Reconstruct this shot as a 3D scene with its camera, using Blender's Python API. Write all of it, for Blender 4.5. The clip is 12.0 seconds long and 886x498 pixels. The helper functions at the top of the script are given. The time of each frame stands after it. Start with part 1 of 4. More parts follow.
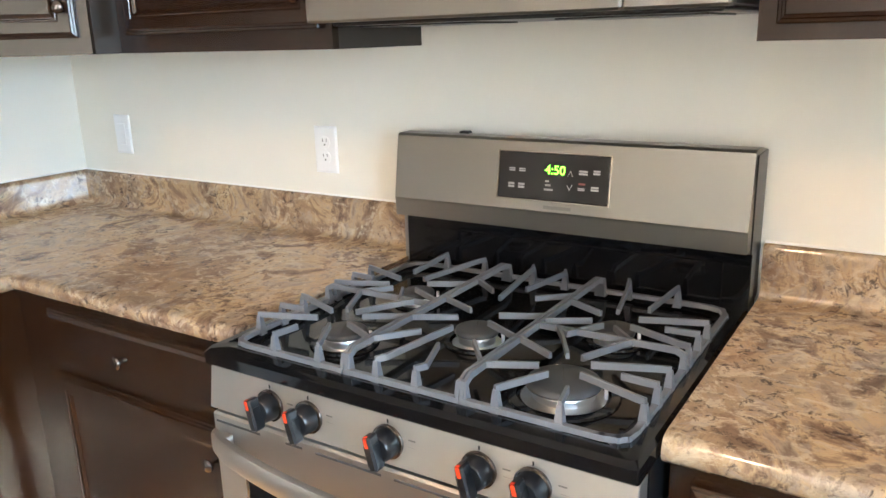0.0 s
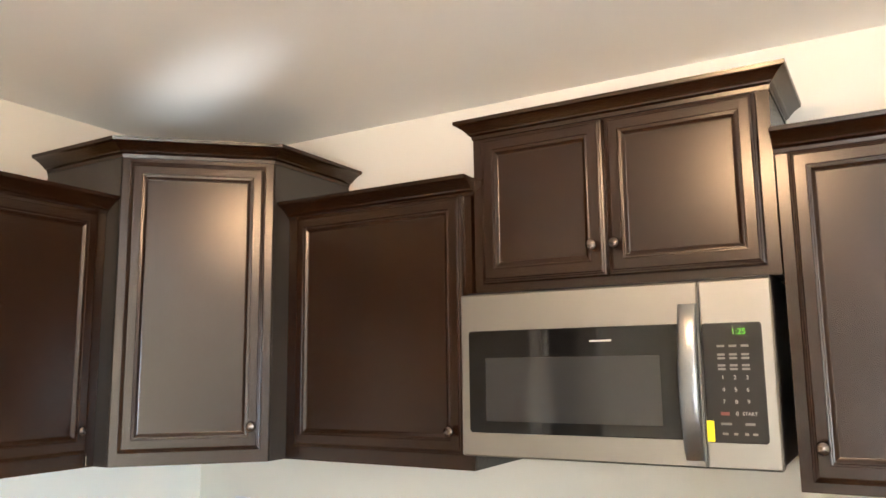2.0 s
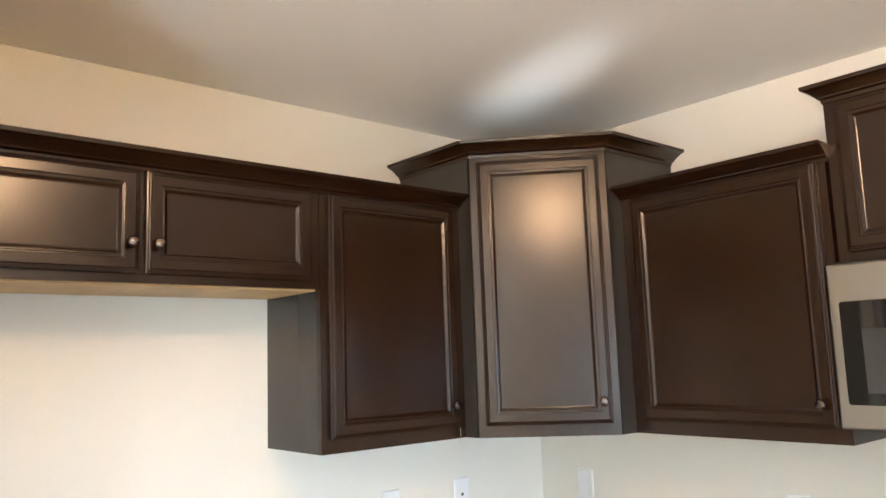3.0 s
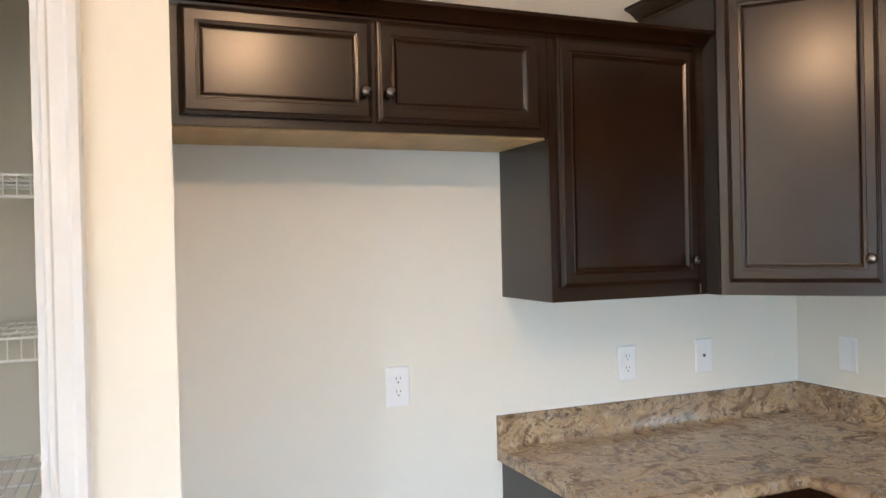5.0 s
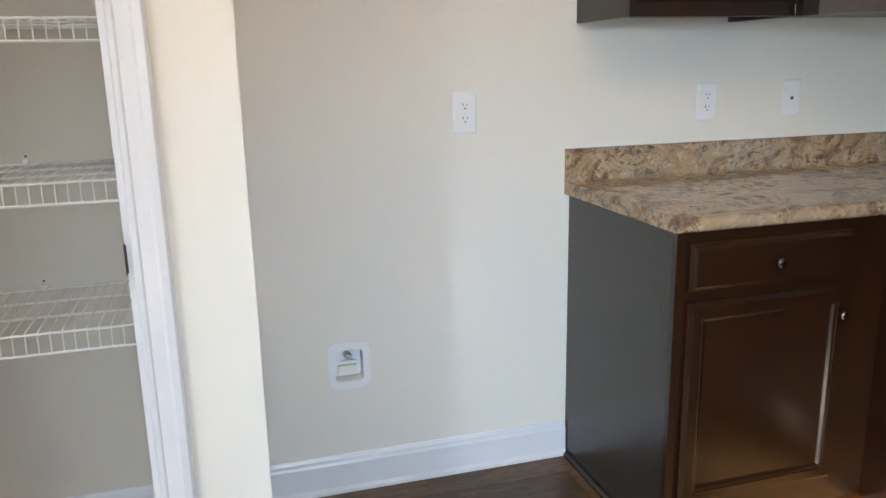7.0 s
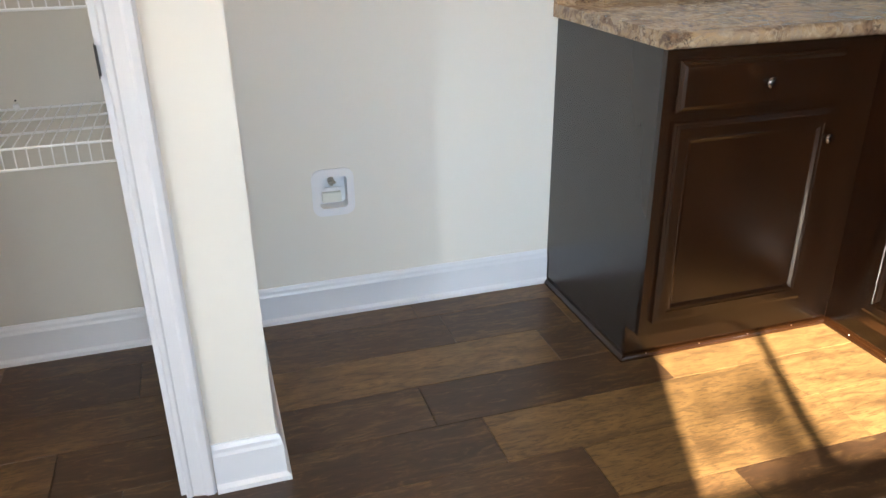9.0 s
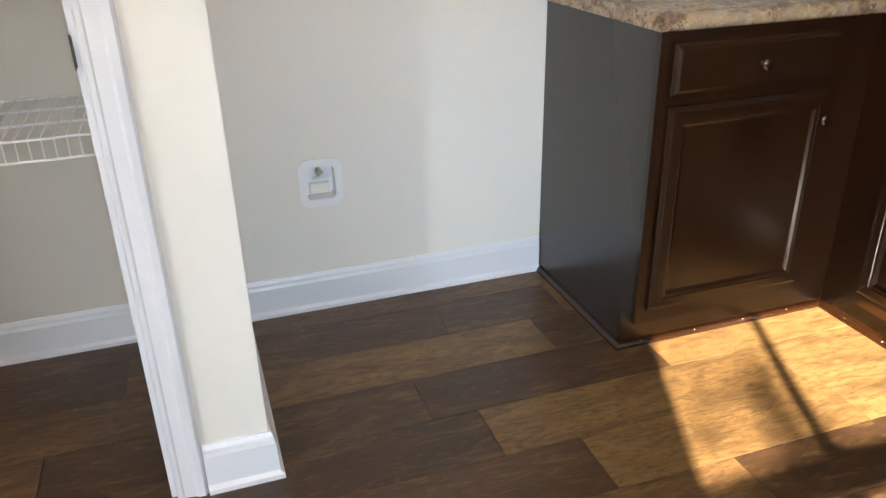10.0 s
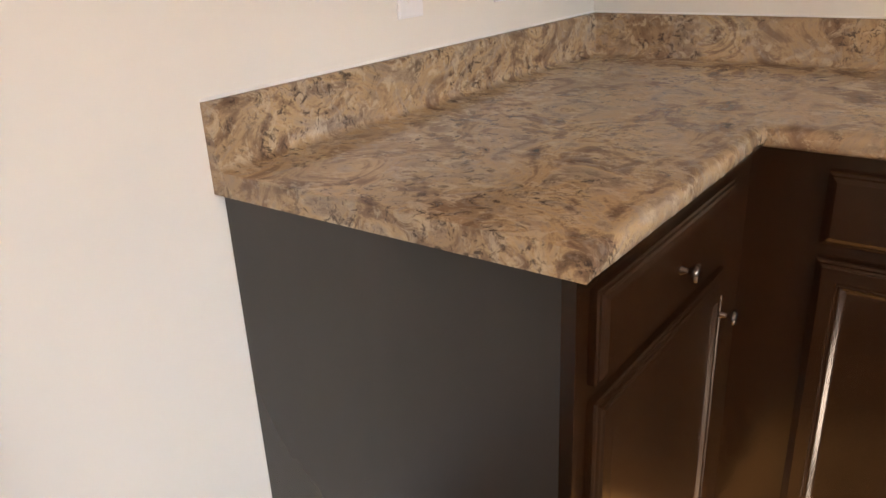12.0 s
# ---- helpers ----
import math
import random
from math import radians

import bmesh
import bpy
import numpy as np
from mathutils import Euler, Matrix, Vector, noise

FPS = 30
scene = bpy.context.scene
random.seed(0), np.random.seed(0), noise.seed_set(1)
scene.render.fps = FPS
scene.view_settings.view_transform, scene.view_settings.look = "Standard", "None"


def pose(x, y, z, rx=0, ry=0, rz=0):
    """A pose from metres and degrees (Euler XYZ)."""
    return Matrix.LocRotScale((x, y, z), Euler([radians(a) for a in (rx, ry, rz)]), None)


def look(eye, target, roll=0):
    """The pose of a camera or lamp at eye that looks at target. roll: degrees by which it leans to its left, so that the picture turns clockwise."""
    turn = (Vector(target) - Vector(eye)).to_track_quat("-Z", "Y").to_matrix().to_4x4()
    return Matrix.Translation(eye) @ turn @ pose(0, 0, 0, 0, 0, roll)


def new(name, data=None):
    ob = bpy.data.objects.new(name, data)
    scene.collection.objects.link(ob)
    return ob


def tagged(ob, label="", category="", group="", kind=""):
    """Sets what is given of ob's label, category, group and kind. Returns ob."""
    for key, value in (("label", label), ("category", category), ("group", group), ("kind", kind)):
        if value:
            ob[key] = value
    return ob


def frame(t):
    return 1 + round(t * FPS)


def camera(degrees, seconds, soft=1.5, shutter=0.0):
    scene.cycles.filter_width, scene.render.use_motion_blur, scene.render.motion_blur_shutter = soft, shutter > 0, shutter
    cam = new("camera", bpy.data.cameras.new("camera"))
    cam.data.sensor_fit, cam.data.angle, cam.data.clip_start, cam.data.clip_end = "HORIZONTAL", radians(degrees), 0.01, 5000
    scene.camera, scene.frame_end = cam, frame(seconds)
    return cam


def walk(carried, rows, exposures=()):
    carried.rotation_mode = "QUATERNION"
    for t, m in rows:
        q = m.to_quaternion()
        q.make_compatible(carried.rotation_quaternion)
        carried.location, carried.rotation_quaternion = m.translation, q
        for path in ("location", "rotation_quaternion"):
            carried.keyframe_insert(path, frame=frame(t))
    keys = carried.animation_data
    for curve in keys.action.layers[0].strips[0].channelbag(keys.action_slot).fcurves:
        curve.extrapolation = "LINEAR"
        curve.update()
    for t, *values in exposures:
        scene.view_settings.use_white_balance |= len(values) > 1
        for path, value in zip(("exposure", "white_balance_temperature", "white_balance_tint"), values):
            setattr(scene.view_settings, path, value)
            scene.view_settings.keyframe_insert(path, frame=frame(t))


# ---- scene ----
cam = camera(59.7, 12.0)
PATH = [
    (0, (2.388, -1.528, 1.438), (1.348, 0.095, 0.907), -1.6),
    (0.5, (2.346, -1.662, 1.535), (1.4, 0.09, 1.344), -1.3),
    (1, (2.357, -1.824, 1.59), (1.532, -0.004, 1.667), -0.3),
    (1.5, (2.387, -2.021, 1.673), (1.576, -0.208, 1.91), -0.4),
    (2, (2.359, -2.178, 1.696), (1.365, -0.469, 1.995), -0.7),
    (2.5, (2.26, -2.324, 1.699), (0.953, -0.837, 1.983), -1.6),
    (3, (2.22, -2.425, 1.681), (0.725, -1.126, 1.957), -2.0),
    (3.2, (2.193, -2.471, 1.687), (0.669, -1.203, 1.949), -2.1),
    (4.8, (2.232, -2.373, 1.603), (0.423, -1.521, 1.632), -1.2),
    (5, (2.216, -2.343, 1.593), (0.363, -1.592, 1.579), -1.3),
    (5.5, (2.214, -2.334, 1.57), (0.307, -1.733, 1.511), -2.0),
    (6, (2.185, -2.329, 1.484), (0.27, -1.77, 1.348), -2.1),
    (6.5, (2.2, -2.32, 1.393), (0.297, -1.783, 1.098), -1.6),
    (7, (2.214, -2.314, 1.311), (0.345, -1.777, 0.842), -1.2),
    (7.5, (2.219, -2.315, 1.241), (0.39, -1.777, 0.637), -0.9),
    (9.3, (2.229, -2.321, 1.214), (0.493, -1.782, 0.38), -0.7),
    (9.5, (2.228, -2.321, 1.208), (0.496, -1.778, 0.369), -0.7),
    (10, (2.183, -2.32, 1.218), (0.465, -1.757, 0.362), -1.3),
    (10.5, (1.981, -2.33, 1.204), (0.28, -1.74, 0.331), -2.1),
    (11, (1.689, -2.296, 1.213), (0.066, -1.543, 0.32), -3.4),
    (11.5, (1.335, -2.139, 1.243), (-0.148, -1.098, 0.397), -3.7),
    (11.8, (1.108, -2.029, 1.258), (-0.197, -0.747, 0.451), -3.6),
    (12, (0.968, -1.962, 1.257), (-0.162, -0.497, 0.499), -2.7),
]
EXPOSURES = [(0, 4.48, 6100, 11), (0.5, 4.45, 6200, 11), (1, 4.38, 6550, 13), (1.5, 4.45, 6800, 14), (2.5, 4.42, 6400, 12), (3, 4.3, 6450, 13), (5, 3.68, 6250, 13), (6.5, 3.42, 6100, 13), (7.5, 3.44, 6350, 14), (9.5, 3.5, 6450, 14), (10.5, 3.45, 6600, 15), (11, 3.42, 6700, 16), (11.5, 3.58, 7050, 19), (12, 3.62, 7600, 25)]
walk(cam, [(t, look(eye, target, roll)) for t, eye, target, roll in PATH], EXPOSURES)

# ---- world, sun, large lights ----
SUN_DIR = Vector((-0.827, 0.335, -0.452)).normalized()      # the way the sunlight travels
sky_world = bpy.data.worlds.new("sky_world")
scene.world = sky_world
sky_world.use_nodes = True
wn = sky_world.node_tree.nodes
sky = wn.new("ShaderNodeTexSky")
sky.sky_type, sky.sun_disc = "NISHITA", False
sky.sun_elevation = math.asin(-SUN_DIR.z)
sky.sun_rotation = math.atan2(-SUN_DIR.x, -SUN_DIR.y)
sky_world.node_tree.links.new(sky.outputs[0], wn["Background"].inputs[0])
wn["Background"].inputs[1].default_value = 0.05

sun_data = bpy.data.lights.new("sun", "SUN")
sun_data.energy, sun_data.angle, sun_data.color = 5.0, radians(0.55), (1.0, 0.91, 0.73)
sun = new("sun", sun_data)
sun.matrix_world = look((8, -4, 5), Vector((8, -4, 5)) + SUN_DIR)


def area_lamp(name, eye, target, w, h, watts, colour, spread=180):
    data = bpy.data.lights.new(name, "AREA")
    data.shape, data.size, data.size_y, data.energy, data.color = "RECTANGLE", w, h, watts, colour
    data.spread = radians(spread)
    ob = new(name, data)
    ob.matrix_world = look(eye, target)
    return ob


area_lamp("sky_light_window", (3.86, -2.14, 1.46), (0, -0.95, 0.10), 0.68, 0.66, 1.3, (0.52, 0.78, 1.0), 66)
# added lamp out of view, draws the upright streak on the alcove wall
area_lamp("alcove_streak_lamp", (7.0, -7.5, 2.75), (0, -1.52, 0.5), 0.24, 1.1, 13.0, (0.66, 0.86, 1.0))
# added fill lamp in the unseen south wall, aimed up to lift the ceiling
area_lamp("ceiling_fill_south", (3.32, -5.96, 1.10), (2.2, 0, 7.0), 0.85, 2.0, 6.2, (0.94, 0.96, 1.0), 86)
# added spot lamp, source unseen: draws the bright patch on the ceiling through the small window
patch_spot_data = bpy.data.lights.new("ceiling_patch_spot", "SPOT")
patch_spot_data.energy, patch_spot_data.color = 62.0, (0.86, 0.95, 1.0)
patch_spot_data.spot_size, patch_spot_data.spot_blend, patch_spot_data.shadow_soft_size = radians(4.4), 1.0, 0.08
patch_spot = new("ceiling_patch_spot", patch_spot_data)
patch_spot.matrix_world = look((5.0, -2.32, 0.754), (0.63, -0.62, 2.54))

# ---- materials ----


def mat(name, colour, rough=0.5, metal=0.0, spec=0.5):
    m = bpy.data.materials.new(name)
    m.use_nodes = True
    b = m.node_tree.nodes["Principled BSDF"]
    b.inputs["Base Color"].default_value = (*colour, 1)
    b.inputs["Roughness"].default_value = rough
    b.inputs["Metallic"].default_value = metal
    b.inputs["Specular IOR Level"].default_value = spec
    return m


class Tree:
    """Short hand for the nodes of one material."""

    def __init__(self, m):
        self.t, self.b = m.node_tree, m.node_tree.nodes["Principled BSDF"]
        self.coord = self.t.nodes.new("ShaderNodeTexCoord")

    def node(self, kind, **values):
        n = self.t.nodes.new(kind)
        for key, v in values.items():
            n.inputs[key.replace("_", " ")].default_value = v
        return n

    def link(self, a, b):
        self.t.links.new(a, b)

    def mapped(self, scale=(1, 1, 1), rot=(0, 0, 0), shift=None):
        n = self.t.nodes.new("ShaderNodeMapping")
        n.inputs["Scale"].default_value = scale
        n.inputs["Rotation"].default_value = rot
        self.link(self.coord.outputs["Object"], n.inputs["Vector"])
        if shift is not None:
            self.link(shift, n.inputs["Location"])
        return n.outputs["Vector"]

    def noise(self, vec, scale, detail=4, rough=0.55, warp=0.0):
        n = self.node("ShaderNodeTexNoise", Scale=scale, Detail=detail, Roughness=rough, Distortion=warp)
        self.link(vec, n.inputs["Vector"])
        return n.outputs["Fac"]

    def ramp(self, fac, stops):
        n = self.t.nodes.new("ShaderNodeValToRGB")
        e = n.color_ramp.elements
        while len(e) < len(stops):
            e.new(0.5)
        for k, (p, c) in zip(e, stops):
            k.position, k.color = p, (*c, 1) if len(c) == 3 else c
        self.link(fac, n.inputs["Fac"])
        return n.outputs["Color"]

    def mix(self, fac, a, b, blend="MIX"):
        n = self.t.nodes.new("ShaderNodeMix")
        n.data_type, n.blend_type = "RGBA", blend
        for v, s in ((fac, n.inputs[0]), (a, n.inputs[6]), (b, n.inputs[7])):
            if isinstance(v, (int, float)):
                s.default_value = v
            elif isinstance(v, tuple):
                s.default_value = (*v, 1)
            else:
                self.link(v, s)
        return n.outputs[2]

    def span(self, fac, lo, hi):
        n = self.t.nodes.new("ShaderNodeMapRange")
        n.inputs["To Min"].default_value, n.inputs["To Max"].default_value = lo, hi
        self.link(fac, n.inputs["Value"])
        return n.outputs["Result"]

    def bump(self, fac, strength, distance=0.002):
        n = self.node("ShaderNodeBump", Strength=strength, Distance=distance)
        self.link(fac, n.inputs["Height"])
        self.link(n.outputs["Normal"], self.b.inputs["Normal"])

    def random(self):
        return self.t.nodes.new("ShaderNodeObjectInfo").outputs["Random"]


def wall_paint(name, colour):
    m = mat(name, colour, 0.62, spec=0.35)
    k = Tree(m)
    v = k.mapped()
    big = k.noise(v, 1.3, 3)
    k.link(k.mix(k.span(big, 0.0, 0.35), colour, tuple(c * 0.93 for c in colour)), k.b.inputs["Base Color"])
    k.bump(k.noise(v, 260, 3, 0.6), 0.10, 0.001)
    return m


def stained_wood(name, dark, light, rough, grain=(20, 20, 1.6), spec=0.48, depth=0.7):
    m = mat(name, dark, rough, spec=spec)
    k = Tree(m)
    v = k.mapped(grain)
    g = k.noise(v, 0.8, 3, 0.5)
    cloud = k.noise(k.mapped((3, 3, 1.4)), 2.0, 3)
    fine = k.ramp(g, [(0.30, dark), (0.72, light)])
    k.link(k.mix(k.ramp(cloud, [(0.35, (0, 0, 0)), (0.65, (depth, depth, depth))]), fine, tuple(c * 0.62 for c in dark)), k.b.inputs["Base Color"])
    return m


def granite_laminate():
    m = mat("granite_laminate", (0.4, 0.3, 0.2), 0.1, spec=0.64)
    k = Tree(m)
    v = k.mapped()
    slant = k.mapped((1.0, 0.75, 1.0), (0.3, 0.4, 0.6))
    drift = k.noise(k.mapped((1, 0.7, 1), (0, 0, 0.5)), 3.2, 3, 0.55, 0.9)
    swirl = k.noise(slant, 8.0, 7, 0.66, 1.5)
    veins = k.noise(k.mapped((0.85, 1.1, 1.0), (0.2, 0.7, -0.5)), 26, 6, 0.70, 1.0)
    base = k.ramp(swirl, [(0.32, (0.085, 0.048, 0.030)), (0.43, (0.235, 0.150, 0.092)), (0.50, (0.46, 0.315, 0.175)), (0.57, (0.36, 0.270, 0.185)), (0.65, (0.20, 0.135, 0.092)), (0.76, (0.37, 0.275, 0.185))])
    base = k.mix(k.ramp(drift, [(0.42, (0, 0, 0)), (0.60, (0.62, 0.62, 0.62))]), base, (0.235, 0.150, 0.092))
    cream = k.ramp(veins, [(0.52, (0, 0, 0)), (0.62, (0.62, 0.62, 0.62)), (0.74, (0.2, 0.2, 0.2))])
    col = k.mix(cream, base, (0.575, 0.455, 0.315))
    grey = k.ramp(k.noise(k.mapped((1, 1, 1), (0.9, 0.2, 0.4)), 16, 5, 0.68, 1.4), [(0.54, (0, 0, 0)), (0.64, (0.5, 0.5, 0.5))])
    col = k.mix(grey, col, (0.335, 0.275, 0.225))
    dark = k.ramp(k.noise(v, 46, 6, 0.76, 0.7), [(0.53, (0, 0, 0)), (0.61, (0.85, 0.85, 0.85))])
    spread = k.ramp(k.noise(v, 7.0, 3, 0.6, 0.8), [(0.42, (0.12, 0.12, 0.12)), (0.54, (1, 1, 1))])
    col = k.mix(k.mix(1.0, dark, spread, "MULTIPLY"), col, (0.040, 0.028, 0.024))
    specks = k.ramp(k.noise(v, 150, 3, 0.7), [(0.61, (0, 0, 0)), (0.70, (0.35, 0.35, 0.35))])
    col = k.mix(specks, col, (0.14, 0.09, 0.062))
    k.link(col, k.b.inputs["Base Color"])
    k.link(k.span(k.noise(v, 40, 3), 0.065, 0.11), k.b.inputs["Roughness"])
    k.bump(k.noise(v, 420, 2), 0.03, 0.0004)
    return m


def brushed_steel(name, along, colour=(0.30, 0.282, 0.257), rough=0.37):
    m = mat(name, colour, rough, 1.0)
    k = Tree(m)
    g = k.noise(k.mapped(along), 10, 3, 0.7)
    k.link(k.span(g, rough - 0.05, rough + 0.09), k.b.inputs["Roughness"])
    k.link(k.mix(k.span(k.noise(k.mapped(), 5, 3), 0.0, 0.25), colour, tuple(c * 0.82 for c in colour)), k.b.inputs["Base Color"])
    k.b.inputs["Anisotropic"].default_value = 0.4
    k.bump(g, 0.03, 0.0004)
    return m


def plank_floor(name, tones):
    """Printed wood planks; tones: two base colours between which the planks of this shade lie."""
    m = mat(name, tones[0], 0.38)
    k = Tree(m)
    r = k.random()
    comb = k.t.nodes.new("ShaderNodeCombineXYZ")
    for axis, span in (("X", 37.0), ("Y", 53.0), ("Z", 11.0)):
        mul = k.node("ShaderNodeMath")
        mul.operation = "MULTIPLY"
        mul.inputs[1].default_value = span
        k.link(r, mul.inputs[0])
        k.link(mul.outputs[0], comb.inputs[axis])
    shift = comb.outputs[0]
    figure = k.noise(k.mapped((6, 1.3, 1), shift=shift), 1.5, 4, 0.55, 1.6)
    mottle = k.noise(k.mapped((24, 6.5, 1), shift=shift), 1.5, 6, 0.70, 1.5)
    streak = k.noise(k.mapped((60, 5.0, 1), shift=shift), 1.6, 5, 0.68, 1.0)
    pores = k.noise(k.mapped((170, 16, 1), shift=shift), 1.6, 4, 0.68, 0.4)
    tone = k.ramp(r, [(0.0, tones[0]), (1.0, tones[1])])
    gold = k.mix(0.42, tone, (0.36, 0.205, 0.070))
    deep = k.mix(0.60, tone, (0.026, 0.014, 0.008))
    col = k.mix(k.ramp(figure, [(0.50, (0, 0, 0)), (0.72, (0.7, 0.7, 0.7))]), tone, gold)
    col = k.mix(k.ramp(figure, [(0.30, (0.9, 0.9, 0.9)), (0.48, (0, 0, 0))]), col, deep)
    col = k.mix(k.ramp(mottle, [(0.36, (0.85, 0.85, 0.85)), (0.50, (0, 0, 0))]), col, deep)
    col = k.mix(k.ramp(mottle, [(0.53, (0, 0, 0)), (0.66, (0.55, 0.55, 0.55))]), col, gold)
    col = k.mix(k.ramp(streak, [(0.38, (0.60, 0.60, 0.60)), (0.50, (0, 0, 0))]), col, deep)
    col = k.mix(k.ramp(pores, [(0.52, (0, 0, 0)), (0.66, (0.7, 0.7, 0.7))]), col, (0.026, 0.014, 0.007))
    k.link(col, k.b.inputs["Base Color"])
    k.link(k.span(k.noise(k.mapped((3, 3, 3)), 4, 4), 0.33, 0.43), k.b.inputs["Roughness"])
    k.bump(streak, 0.10, 0.0010)
    return m


WALL = wall_paint("cream_wall_paint", (0.742, 0.712, 0.645))
CEILING = wall_paint("ceiling_paint", (0.92, 0.91, 0.88))
# wall cream darkened for the pantry, its dimness put into the colour
WALL_SHADED = wall_paint("cream_wall_paint_shaded", (0.60, 0.57, 0.51))
TRIM = mat("white_trim_paint", (0.68, 0.69, 0.72), 0.34)
ESPRESSO = stained_wood("espresso_wood", (0.0200, 0.0067, 0.0018), (0.0240, 0.0085, 0.0024), 0.255)
ESPRESSO_FLAT = stained_wood("espresso_crossgrain", (0.0200, 0.0067, 0.0018), (0.0240, 0.0085, 0.0024), 0.255, (2.2, 26, 26))
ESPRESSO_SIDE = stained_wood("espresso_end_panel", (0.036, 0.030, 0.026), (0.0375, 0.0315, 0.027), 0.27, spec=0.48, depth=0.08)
MAPLE = stained_wood("raw_maple_panel", (0.52, 0.34, 0.15), (0.62, 0.43, 0.21), 0.5, (26, 2.2, 26), 0.4, 0.3)
LAMINATE = granite_laminate()
# one steel, reflected light put in its colour: dark here, lit on range front
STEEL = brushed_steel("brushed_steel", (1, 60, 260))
STEEL_LIT = brushed_steel("brushed_steel_lit", (1, 60, 260), (0.48, 0.455, 0.42), 0.44)
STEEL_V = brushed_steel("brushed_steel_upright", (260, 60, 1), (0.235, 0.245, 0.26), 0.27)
NICKEL = mat("satin_nickel", (0.52, 0.48, 0.44), 0.26, 1.0)
KNOB_METAL = mat("dark_nickel", (0.14, 0.12, 0.11), 0.22, 1.0)
ENAMEL = mat("black_enamel", (0.004, 0.004, 0.0045), 0.07, spec=0.32)
BLACK = mat("black_plastic", (0.008, 0.008, 0.009), 0.30)
GLASS_BLACK = mat("black_glass", (0.004, 0.004, 0.0045), 0.05)
SCREEN = mat("window_mesh_screen", (0.028, 0.029, 0.030), 0.06)
PANEL_GREY = mat("control_glass", (0.022, 0.021, 0.021), 0.12)
IRON = mat("grey_cast_iron", (0.135, 0.140, 0.152), 0.42)
CAP = mat("burner_cap_enamel", (0.040, 0.042, 0.045), 0.5)
ALUMINIUM = mat("burner_aluminium", (0.62, 0.62, 0.62), 0.34, 1.0)
PLASTIC = mat("white_plastic", (0.77, 0.77, 0.78), 0.34)
SLOT = mat("dark_slot", (0.05, 0.048, 0.045), 0.6)
WIRE = mat("white_coated_wire", (0.80, 0.80, 0.80), 0.35)
BRASS = mat("valve_metal", (0.55, 0.50, 0.42), 0.28, 1.0)
BOARD = mat("cardboard_tag", (0.74, 0.72, 0.64), 0.7)
RED = mat("red_pointer", (0.72, 0.05, 0.01), 0.4)
YELLOW = mat("yellow_tape", (0.85, 0.75, 0.02), 0.5)
INK = mat("pale_key_print", (0.34, 0.34, 0.34), 0.5)
INK_DIM = mat("faint_key_print", (0.15, 0.15, 0.15), 0.5)
INK_RED = mat("red_key_print", (0.17, 0.035, 0.03), 0.5)
INK_DARK = mat("engraved_grey", (0.20, 0.19, 0.18), 0.4, 0.6)
CAULK = mat("white_caulk", (0.78, 0.77, 0.74), 0.5)
PLANK_DARK = plank_floor("vinyl_plank_dark", ((0.052, 0.026, 0.012), (0.074, 0.037, 0.016)))
PLANK_MID = plank_floor("vinyl_plank_brown", ((0.084, 0.043, 0.018), (0.118, 0.062, 0.024)))
PLANK_GOLD = plank_floor("vinyl_plank_golden", ((0.158, 0.086, 0.031), (0.200, 0.112, 0.040)))
SUBFLOOR = mat("dark_joint", (0.012, 0.008, 0.005), 0.8)
for iron in (IRON, CAP):
    k = Tree(iron)
    k.bump(k.noise(k.mapped(), 500, 3), 0.15, 0.0008)


def glow(name, colour, strength):
    m = mat(name, (0, 0, 0), 0.5)
    b = m.node_tree.nodes["Principled BSDF"]
    b.inputs["Emission Color"].default_value = (*colour, 1)
    b.inputs["Emission Strength"].default_value = strength
    return m


DIGITS = glow("green_digits", (0.16, 1.0, 0.02), 0.55)
DIGITS_DIM = glow("dim_green_digits", (0.20, 0.9, 0.03), 0.06)
LAMP_GLASS = glow("warm_lamp_glass", (1.0, 0.64, 0.35), 14.2)

# ---- building blocks ----


def box(bm, x0, x1, y0, y1, z0, z1, r=0.0, seg=1):
    made = bmesh.ops.create_cube(bm, size=1.0)["verts"]
    c, s = Vector(((x0 + x1) / 2, (y0 + y1) / 2, (z0 + z1) / 2)), (abs(x1 - x0), abs(y1 - y0), abs(z1 - z0))
    for v in made:
        v.co = Vector((v.co.x * s[0], v.co.y * s[1], v.co.z * s[2])) + c
    if r:
        edges = list({e for v in made for e in v.link_edges})
        bmesh.ops.bevel(bm, geom=edges, offset=min(r, min(s) * 0.45), segments=seg, profile=0.5, affect="EDGES")


def boxes(*rows):
    bm = bmesh.new()
    for row in rows:
        box(bm, *row)
    return bm


def ring_panel(bm, x0, x1, z0, z1, rings):
    """A rectangular panel seen from -y: rings of (inset, y) from its back edge to its middle."""
    loops = []
    for d, y in rings:
        loops.append([bm.verts.new(p) for p in ((x0 + d, y, z0 + d), (x1 - d, y, z0 + d), (x1 - d, y, z1 - d), (x0 + d, y, z1 - d))])
    for a, b in zip(loops, loops[1:]):
        for i in range(4):
            bm.faces.new((a[i], a[(i + 1) % 4], b[(i + 1) % 4], b[i]))
    bm.faces.new(loops[-1])
    bm.faces.new(loops[0][::-1])


